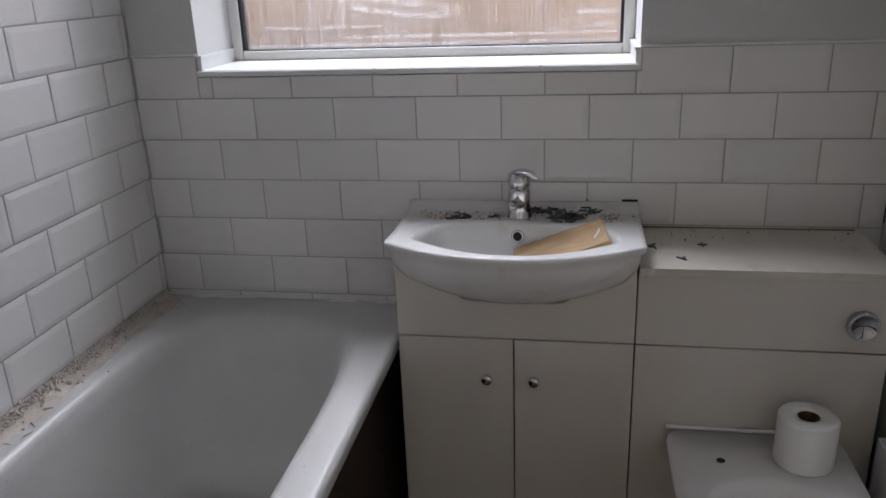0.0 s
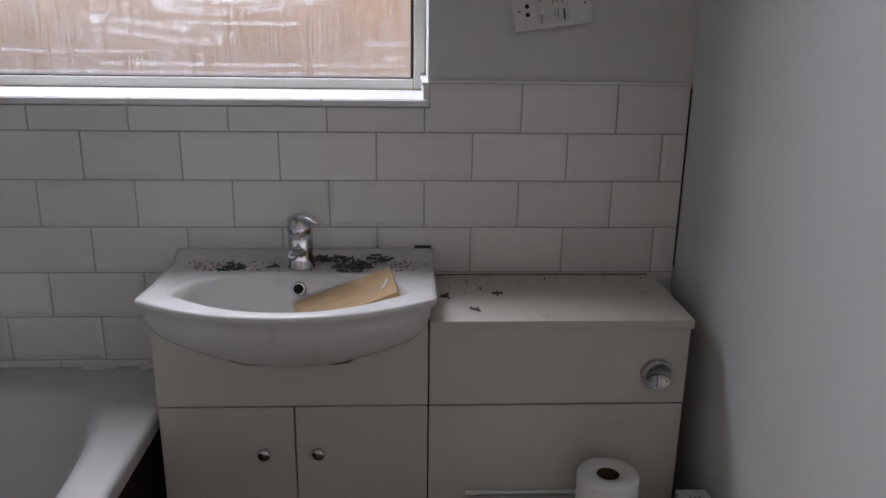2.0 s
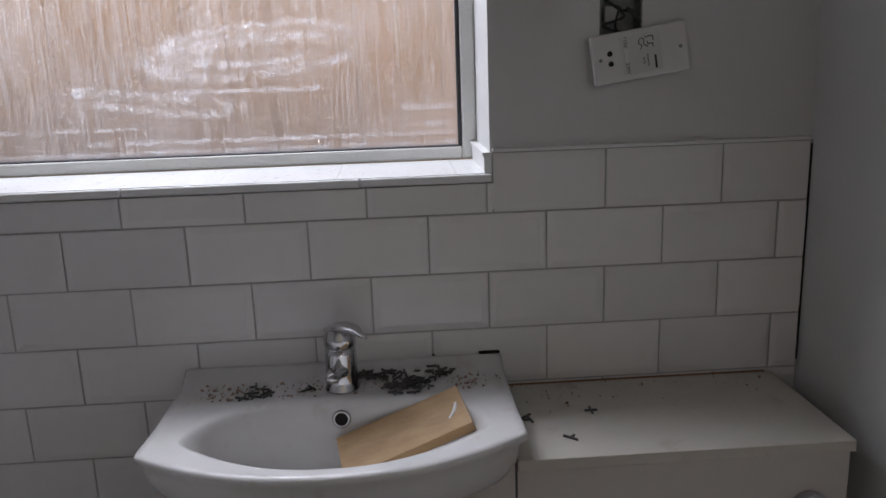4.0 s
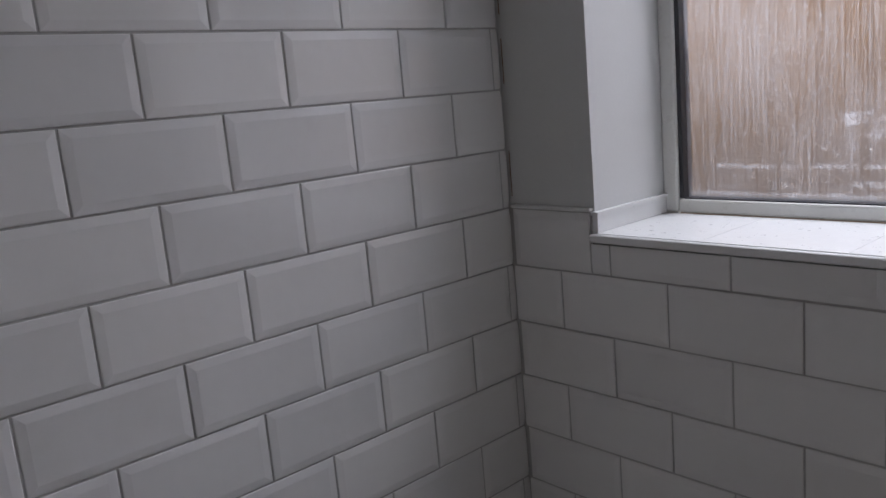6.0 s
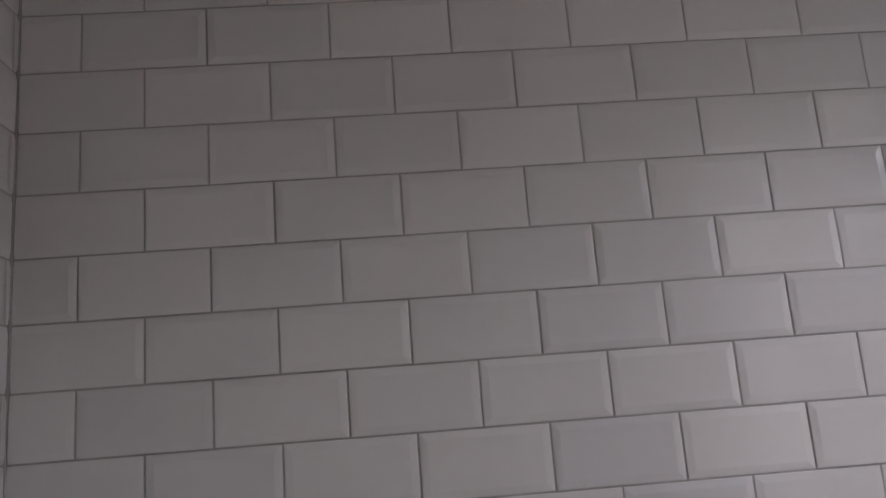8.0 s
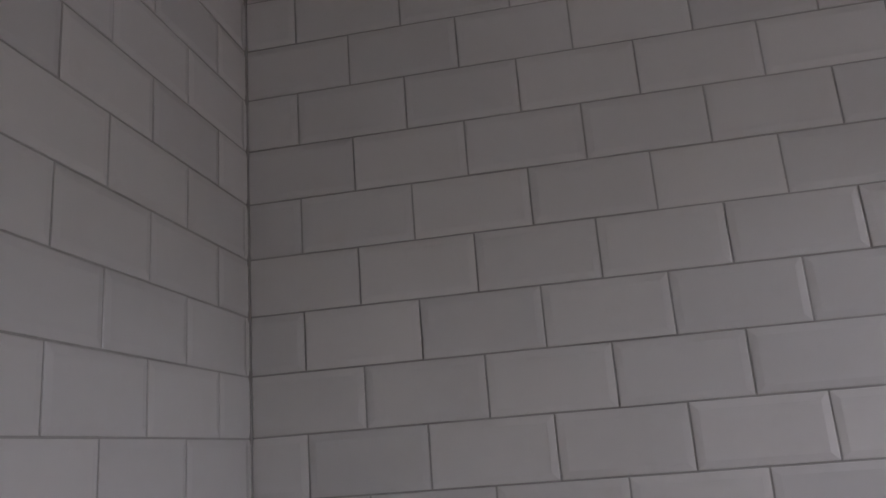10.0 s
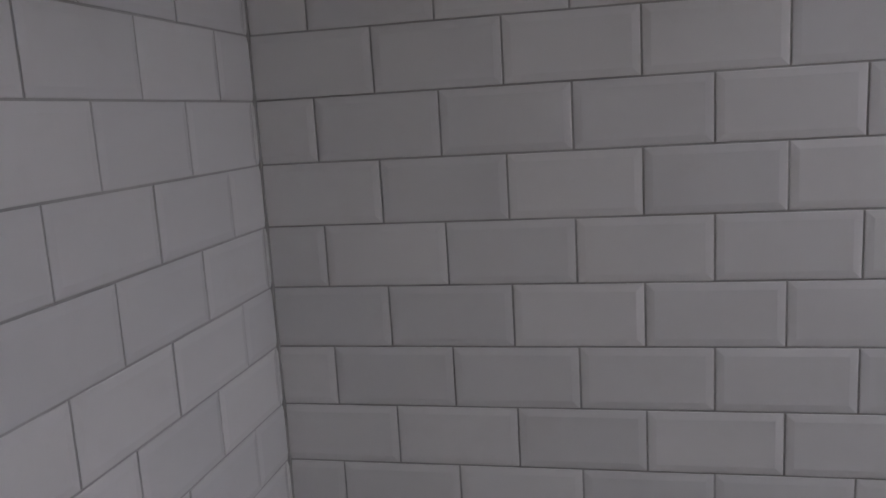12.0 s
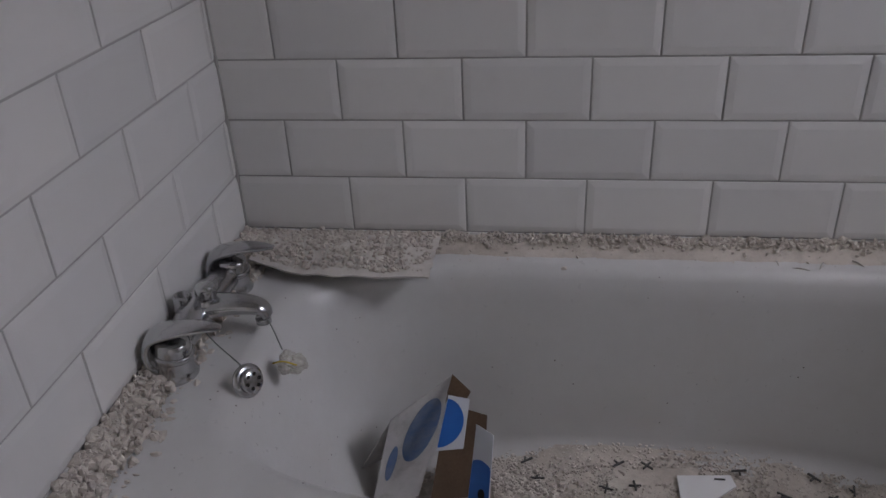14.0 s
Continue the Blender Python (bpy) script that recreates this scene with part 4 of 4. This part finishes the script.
# board flap over the bath corner
bm = bmesh.new()
flap = []
for i in range(34):
    s = i / 33
    y = -1.585 + 0.308 * s
    row = []
    edge = 0.135 + 0.030 * min(1, s * 3) + 0.004 * noise.noise((s * 11, 4.0, 0)) + 0.002 * noise.noise((s * 45, 4.0, 0)) - 0.03 * max(0, 0.25 - s)
    for j in range(13):
        d = 0.004 + (edge - 0.004) * j / 12
        lift = 0.014 + 0.012 * math.sin(min(1.0, d / 0.16) * 2.3) + 0.004 * noise.noise((s * 6, d * 20, 1.0))
        row.append((WX + d, y + 0.004 * noise.noise((d * 60, s * 3, 2.0)), RIM + lift))
    flap.append(row)
for dz in (0.0, 0.0028):
    v = [[bm.verts.new((x, y, z + dz)) for x, y, z in row] for row in flap]
    for i in range(33):
        for j in range(12):
            bm.faces.new((v[i][j], v[i + 1][j], v[i + 1][j + 1], v[i][j + 1]))
    if dz == 0:
        low = v
for i in range(33):
    bm.faces.new((low[i][12], low[i + 1][12], v[i + 1][12], v[i][12]))
for j in range(12):
    bm.faces.new((low[33][j], low[33][j + 1], v[33][j + 1], v[33][j]))
    bm.faces.new((low[0][j], low[0][j + 1], v[0][j + 1], v[0][j]))
whole("board_offcut", bm, BOARD, "torn pale board strip lying over the bath edge under plaster crumbs", "board")


def flap_spot(r):
    s, k = r.random(), r.random() ** 1.5
    i, j = int(s * 32), int(k * 11)
    if noise.noise((s * 7, k * 5, 8.0)) < -0.05 and r.random() < 0.85:
        return None
    x, y, z = flap[i][j]
    return x + r.uniform(0, 0.012), y + r.uniform(0, 0.008), z + 0.0022


rocks("plaster_crumbs", 6500, flap_spot, (0.0009, 0.0070), RUBBLE, "plaster crumbs heaped on the torn board", "rubble", 10)


# tile spacers
def spacer_mesh(kind):
    bm = box(-0.0125, -0.0016, 0, 0.0125, 0.0016, 0.0034, 0.0004, segs=1)
    if kind == 0:
        box(-0.0016, 0.0012, 0.0001, 0.0016, 0.0115, 0.0033, 0.0004, bm=bm, segs=1)
    elif kind == 1:
        tmp = box(-0.0016, 0, 0.0001, 0.0016, 0.011, 0.0033, 0.0004, segs=1)
        merge(bm, tmp, pose(-0.004, 0.0, 0, 0, 0, -38))
    else:
        box(-0.0016, -0.0105, 0.0001, 0.0016, 0.0105, 0.0033, 0.0004, bm=bm, segs=1)
    return finish("tile_spacer", bm, SPACER)


SPACERS = [spacer_mesh(k) for k in range(3)]
rnd = random.Random(21)


def spacer(x, y, z, tilt=0.0, group="spacers"):
    ob = tagged(new("tile_spacer", rnd.choice(SPACERS)), "small dark grey plastic tile spacer", "tile spacer", group)
    ob.matrix_world = pose(x, y, z, rnd.uniform(-tilt, tilt), rnd.uniform(-tilt, tilt), rnd.uniform(0, 360))


for x, y in ((0.800, -0.062), (0.812, -0.075), (0.797, -0.090), (0.820, -0.092), (0.805, -0.104), (0.785, -0.108), (0.826, -0.099), (0.888, -0.088), (0.894, -0.080)):
    spacer(x, y, 0.8265, 4, "spacers on the basin")
for k in range(52):
    cx, cy, sx, sy = rnd.choice(((1.000, -0.052, 0.022, 0.010), (1.035, -0.070, 0.018, 0.018), (1.060, -0.085, 0.016, 0.016), (1.105, -0.055, 0.026, 0.016), (1.050, -0.100, 0.018, 0.012)))
    spacer(max(0.975, rnd.gauss(cx, sx)), min(-0.032, max(-0.125, rnd.gauss(cy, sy))), 0.8268 + 0.0033 * (k % 3), 9, "spacers on the basin")
spacer(0.905, -0.225, 0.709, 6, "spacers on the basin")
for x, y in ((1.240, -0.142), (1.350, -0.132), (1.296, -0.223), (1.246, -0.152)):
    spacer(x, y, 0.7822, 0, "spacers on the worktop")
for x, y in ((0.163, -1.12), (0.160, -0.959), (0.160, -0.91), (0.160, -0.755), (0.214, -0.983), (0.204, -0.934), (0.164, -0.632), (0.206, -0.69), (0.207, -0.608), (0.186, -0.574), (0.216, -1.36),
             (0.192, -0.846), (0.24, -0.80), (0.23, -0.72), (0.26, -0.66), (0.25, -1.02), (0.28, -0.93), (0.30, -0.84), (0.20, -1.10)):
    spacer(WX + x, y, BATH_FLOOR + 0.0115 + max(0, 0.175 - x) * 0.35, 8, "spacers in the bath")
bm = bmesh.new()
for a in ((-0.013, -0.012, 0, 0.013, -0.006, 0.002), (-0.013, 0.005, 0, 0.013, 0.012, 0.002), (-0.013, -0.006, 0, -0.006, 0.005, 0.002), (0.006, -0.006, 0, 0.013, 0.005, 0.002), (0.008, -0.018, 0, 0.016, -0.010, 0.0018)):
    box(*a, bm=bm)
clip = whole("levelling_clip", bm, PALEPLASTIC, "white square plastic clip with a hole, on dark spacers", "clip")
clip.matrix_world = pose(1.070, -0.082, 0.8480, 8, -5, -20)

# pine offcut in the basin
A, B, C = Vector((1.130, -0.140, 0.844)), Vector((1.142, -0.235, 0.823)), Vector((0.936, -0.160, 0.775))
ux, uy = (A - C), (B - A)
L, W = ux.length, uy.length
ux.normalize()
uz = ux.cross(uy).normalized() * -1
if uz.z < 0:
    uz = -uz
uy = uz.cross(ux)
frame_m = Matrix(((ux.x, uy.x, uz.x, 0), (ux.y, uy.y, uz.y, 0), (ux.z, uy.z, uz.z, 0), (0, 0, 0, 1)))
offcut = thing("timber_offcut", "sawn pale pine offcut resting in the basin", "wood block")
offcut.matrix_world = Matrix.Translation((A + C) / 2 - uy * (W / 2)) @ frame_m
part("block", box(-L / 2, -W / 2, -0.017, L / 2, W / 2, 0, 0.0012), PINE, offcut)
part("torn_grain", tube([(L / 2 - 0.030, -0.020, 0.0004, 0.002), (L / 2 - 0.018, -0.006, 0.0008, 0.0032), (L / 2 - 0.012, 0.010, 0.0004, 0.002)], 8, 4, flat=0.4, side=(0, 1, 0)), TISSUE, offcut, "pale torn splinter")

# ---- bath filler tap ----
filler = thing("bath_filler_tap", "dusty chrome bath filler tap with two lever handles", "tap", (WX, 0, 0))
FY = -1.598
for x in (0.402, 0.180):
    valve = part("valve_body", lathe([(0.031, 0), (0.031, 0.004), (0.0275, 0.009), (0.0255, 0.022), (0.0245, 0.048), (0.0225, 0.054), (0.019, 0.057), (0.010, 0.058), (0.001, 0.0585)], 32, Matrix.Translation((x, FY + 0.002, RIM + 0.006)) @ pose(0, 0, 0, -6)), DUSTY_CHROME, filler, smooth=True)
    part("collar", lathe([(0.0262, 0.030), (0.0275, 0.032), (0.0275, 0.037), (0.0258, 0.039)], 32, Matrix.Translation((x, FY + 0.002, RIM + 0.006)) @ pose(0, 0, 0, -6)), DUSTY_CHROME, valve, "thin chrome collar ring", smooth=True)
    band = [(x, FY - 0.004, RIM + 0.014, 0.022), (x + 0.001, FY - 0.022, RIM + 0.026, 0.0245), (x + 0.001, FY - 0.027, RIM + 0.048, 0.0245), (x, FY - 0.017, RIM + 0.068, 0.0235), (x - 0.002, FY + 0.010, RIM + 0.077, 0.0215), (x - 0.005, FY + 0.038, RIM + 0.080, 0.0175), (x - 0.009, FY + 0.062, RIM + 0.079, 0.012), (x - 0.011, FY + 0.076, RIM + 0.077, 0.006)]
    part("lever_handle", tube(band, 18, 8, flat=0.36, side=(1, 0.12, 0)), DUSTY_CHROME, filler, "broad curved chrome lever", smooth=True)
part("cross_body", tube([(0.402, FY, RIM + 0.034, 0.021), (0.355, FY, RIM + 0.040, 0.0225), (0.300, FY, RIM + 0.044, 0.026), (0.235, FY, RIM + 0.040, 0.0225), (0.180, FY, RIM + 0.034, 0.021)], 20, 6, side=(0, 1, 0)), DUSTY_CHROME, filler, smooth=True)
spout = part("spout", tube([(0.300, FY - 0.004, RIM + 0.046, 0.029), (0.300, FY + 0.028, RIM + 0.052, 0.0255), (0.298, FY + 0.058, RIM + 0.054, 0.0215), (0.296, FY + 0.084, RIM + 0.051, 0.0185), (0.295, FY + 0.098, RIM + 0.044, 0.0150), (0.295, FY + 0.101, RIM + 0.034, 0.0125)], 20, 8, flat=0.62), DUSTY_CHROME, filler, smooth=True)
part("aerator", lathe([(0.0115, 0), (0.0115, 0.008), (0.009, 0.009)], 20, Matrix.Translation((0.295, FY + 0.094, RIM + 0.022))), DUSTY_CHROME, spout, "small round outlet nozzle", smooth=True)
part("diverter_knob", lathe([(0.019, 0), (0.019, 0.006), (0.0135, 0.009), (0.0135, 0.013), (0.0150, 0.015), (0.0150, 0.030), (0.0125, 0.034), (0.002, 0.035)], 24, Matrix.Translation((0.304, FY + 0.018, RIM + 0.056))), DUSTY_CHROME, filler, smooth=True)
hose = part("hose_outlet", lathe([(0.0155, 0), (0.0155, 0.006), (0.0135, 0.008), (0.0135, 0.022), (0.0122, 0.024), (0.0092, 0.024), (0.0092, 0.012), (0.001, 0.012)], 24, Matrix.Translation((0.310, FY - 0.017, RIM + 0.050))), DUSTY_CHROME, filler, "open shower hose outlet", smooth=True)
part("outlet_hole", lathe([(0.0090, 0.0125), (0.0090, 0.0135)], 16, Matrix.Translation((0.310, FY - 0.017, RIM + 0.050))), BLACKHOLE, hose, "dark open outlet")


def bead_chain(points, parent):
    pts = smooth_path(points, 10)
    bm = bmesh.new()
    for a, b in zip(pts, pts[1:]):
        for t in (0.0, 0.5):
            q = a + (b - a) * t
            bmesh.ops.create_icosphere(bm, subdivisions=1, radius=0.0013, matrix=Matrix.Translation(Vector(q[:3])))
    return part("chain", bm, GALV, parent, "fine bead chain")


plug = thing("bath_plug", "chrome bath waste plug on a bead chain", "plug", (WX, 0, 0))
pm = Matrix.Translation((0.413, -1.492, 0.567)) @ Vector((0.45, 0.80, 0.35)).to_track_quat("Z", "Y").to_matrix().to_4x4()
part("flange", lathe([(0.001, 0), (0.018, 0.0), (0.0235, 0.003), (0.0235, 0.006), (0.019, 0.008), (0.0165, 0.009)], 28, pm), DUSTY_CHROME, plug, smooth=True)
part("grid", lathe([(0.0165, 0.008), (0.0165, 0.017), (0.015, 0.0185), (0.001, 0.0185)], 24, pm), DUSTY_CHROME, plug, smooth=True)
for k in range(6):
    a = k * math.pi / 3
    part("slot", lathe([(0.0028, 0.0184), (0.0028, 0.0190)], 10, pm @ Matrix.Translation((0.010 * math.cos(a), 0.010 * math.sin(a), 0))), BLACKHOLE, plug, "dark slot")
bead_chain([(0.352, -1.574, 0.612), (0.366, -1.550, 0.594), (0.392, -1.510, 0.582), (0.414, -1.488, 0.583)], plug)
bundle = thing("wrapped_plug", "rubber plug in crumpled clear wrap with a yellow tie", "plug", (WX, 0, 0))
bm = bmesh.new()
bmesh.ops.create_icosphere(bm, subdivisions=4, radius=0.0155, matrix=Matrix.Translation((0.352, -1.452, 0.553)))
for v in bm.verts:
    n = v.co - Vector((0.352, -1.452, 0.553))
    v.co += n * (0.55 * noise.noise(n * 95) + 0.25 * noise.noise(n * 260))
    if n.y > 0.010:
        v.co.y += (n.y - 0.010) * 1.2
part("wrap", bm, PLASTICWRAP, bundle, "crumpled cloudy clear plastic")
part("tie", tube([(0.367, -1.470, 0.562, 0.0012), (0.372, -1.452, 0.570, 0.0012), (0.370, -1.434, 0.563, 0.0012)], 6, 5), YELLOW, bundle, "yellow plastic tie")
bead_chain([(0.296, -1.500, 0.596), (0.312, -1.485, 0.582), (0.344, -1.462, 0.568)], bundle)

# ---- opened carton in the bath ----
opened = thing("opened_carton", "opened blue and white product carton lying in the bath", "carton", (WX, 0, 0))


def flat_panel(pts):
    """Lays the first corner in the plane of the other three."""
    p = [Vector(q) for q in pts]
    n = (p[2] - p[1]).cross(p[3] - p[1]).normalized()
    p[0] = p[0] - n * (p[0] - p[1]).dot(n)
    return p


def card(name, pts, mat, parent, label="", thick=0.0014):
    """A card panel through four corner points, with thickness."""
    p = flat_panel(pts)
    n = (p[1] - p[0]).cross(p[3] - p[0]).normalized() * thick
    bm = bmesh.new()
    rings(bm, [p, [q - n for q in p]], True, True)
    return part(name, bm, mat, parent, label)


def print_disc(name, pts, centre, ru, rv, mat, parent, label, clip_u=(-9, 9), lift=0.0010):
    """A printed round mark on a panel, in the panel's own shares."""
    p = flat_panel(pts)
    n = (p[1] - p[0]).cross(p[3] - p[0]).normalized() * lift
    loop = []
    for i in range(36):
        a = 2 * math.pi * i / 36
        u, v = centre[0] + ru * math.cos(a), centre[1] + rv * math.sin(a)
        u, v = min(max(u, max(0.02, clip_u[0])), min(0.98, clip_u[1])), min(max(v, 0.02), 0.98)
        loop.append((p[0] * (1 - u) + p[1] * u) * (1 - v) + (p[3] * (1 - u) + p[2] * u) * v + n)
    bm = bmesh.new()
    bm.faces.new([bm.verts.new(q) for q in loop])
    geo = bmesh.ops.extrude_face_region(bm, geom=bm.faces[:])
    bmesh.ops.translate(bm, vec=-n * 0.8, verts=[v for v in geo["geom"] if isinstance(v, bmesh.types.BMVert)])
    return part(name, bm, mat, parent, label)


TL, TR = Vector((0.291, -1.329, 0.400)), Vector((0.232, -1.235, 0.450))
BL, BR = Vector((0.278, -1.400, 0.196)), Vector((0.262, -1.300, 0.210))
front = [BL, BR, TR, TL]
deep = Vector((-0.070, -0.045, -0.012))
pf = card("front_panel", front, CARDPALE, opened, "scuffed white panel printed with a faded blue disc")
print_disc("printed_disc", front, (0.66, 0.66), 0.31, 0.25, CARDFADED, pf, "faded blue printed disc")
print_disc("printed_badge", front, (0.20, 0.52), 0.09, 0.16, CARDFADED, pf, "small faded blue badge")
deep = Vector((-0.050, 0.0, -0.062))
flatd = Vector((-0.060, 0.0, 0.0))
card("back_panel", [BR + flatd, BL + flatd, TL + deep, TR + deep], KRAFT, opened, "brown inside of the back panel")
card("side_panel", [BL, TL, TL + deep, BL + flatd], CARDPALE, opened)
f1 = [Vector((0.311, -1.257, 0.360)), Vector((0.308, -1.214, 0.366)), Vector((0.267, -1.206, 0.431)), Vector((0.262, -1.240, 0.432))]
pf = card("flap", f1, CARDWHITE, opened, "white card flap with a blue half disc")
print_disc("printed_disc", f1, (0.08, 0.50), 0.80, 0.44, CARDBLUE, pf, "blue printed half disc")
card("top_flap", [TR, Vector((0.255, -1.205, 0.436)), Vector((0.263, -1.212, 0.424)), Vector((0.253, -1.243, 0.428))], KRAFT, opened, "brown inside of a folded flap")
card("inner_wall", [Vector((0.250, -1.285, 0.205)), Vector((0.250, -1.190, 0.205)), Vector((0.205, -1.185, 0.345)), Vector((0.215, -1.250, 0.375))], KRAFT, opened, "brown card inside, with shade put into its colour")
f2 = [Vector((0.352, -1.235, 0.205)), Vector((0.345, -1.178, 0.205)), Vector((0.268, -1.170, 0.360)), Vector((0.247, -1.199, 0.362))]
pf = card("lower_flap", f2, CARDWHITE, opened, "white and blue printed card flap")
print_disc("printed_disc", f2, (0.50, 0.20), 1.3, 0.52, CARDBLUE, pf, "deep blue printed area")
print_disc("cut_out", f2, (0.62, 0.42), 0.16, 0.05, BLACKHOLE, pf, "dark hand-hole slit", lift=0.0018)

# white tile shard and peeled sealant
bm = bmesh.new()
sh = [(0.180, -0.862), (0.172, -0.772), (0.196, -0.766), (0.236, -0.815), (0.246, -0.862)]
rings(bm, [[(WX + x, y, BATH_FLOOR + 0.015 - (x - 0.17) * 0.02) for x, y in sh], [(WX + x, y, BATH_FLOOR + 0.019 - (x - 0.17) * 0.02) for x, y in sh]], True, True)
shard = whole("tile_shard", bm, GLOSSWHITE, "broken white shard with small black marks, among rubble", "shard")
part("printed_bar", box(WX + 0.1815, -0.800, BATH_FLOOR + 0.0187, WX + 0.1850, -0.782, BATH_FLOOR + 0.0194), DARKINK, shard, "black printed mark")
for k, (x, y, l) in enumerate(((0.052, -0.721, 0.05), (0.070, -0.690, 0.06), (0.060, -0.655, 0.05), (0.048, -0.60, 0.06))):
    x, a = x + WX, k * 1.3
    pts = [(x - l / 3 * math.cos(a), y - l / 3 * math.sin(a), RIM + 0.002, 0.0015), (x, y, RIM + 0.004 + 0.001 * k, 0.004), (x + l / 3 * math.cos(a), y + l / 3 * math.sin(a), RIM + 0.002, 0.0015)]
    whole("sealant_peel", tube(pts, 10, 6, flat=0.3, side=(0.5, -0.5, 0.6)), PLASTICWRAP, "peeled cloudy sealant strip on the bath edge", "sealant", "sealant peels", smooth=True)

# corner joints and cracks
part("corner_joint", box(WX - 0.003, BATH_END - 0.002, RIM + 0.02, WX + 0.0035, BATH_END + 0.0035, CEIL - 0.01, 0.001), GROUT, wall_west, "grey corner grout")
part("corner_joint", box(WX - 0.002, -0.0035, RIM + 0.004, WX + 0.0040, 0.002, Z0 - 0.002, 0.001), GROUT, wall_west, "grey corner grout")
part("crack", box(ROOM_X - 0.0038, -0.0045, 0.800, ROOM_X - 0.0006, 0.001, Z0 - 0.006), BLACKHOLE, wall_east, "dark open joint beside the tiles")
for z0, z1 in ((Z0 + 0.02, Z0 + 0.10), (Z0 + 0.215, Z0 + 0.29), (Z0 + 0.33, Z0 + 0.44), (Z0 + 0.50, Z0 + 0.78)):
    part("crack", box(WX + 0.0026, 0.0022, z0, WX + 0.0032, 0.0038, z1), BARE_EDGE, wall_west, "dark hairline gap in the corner")
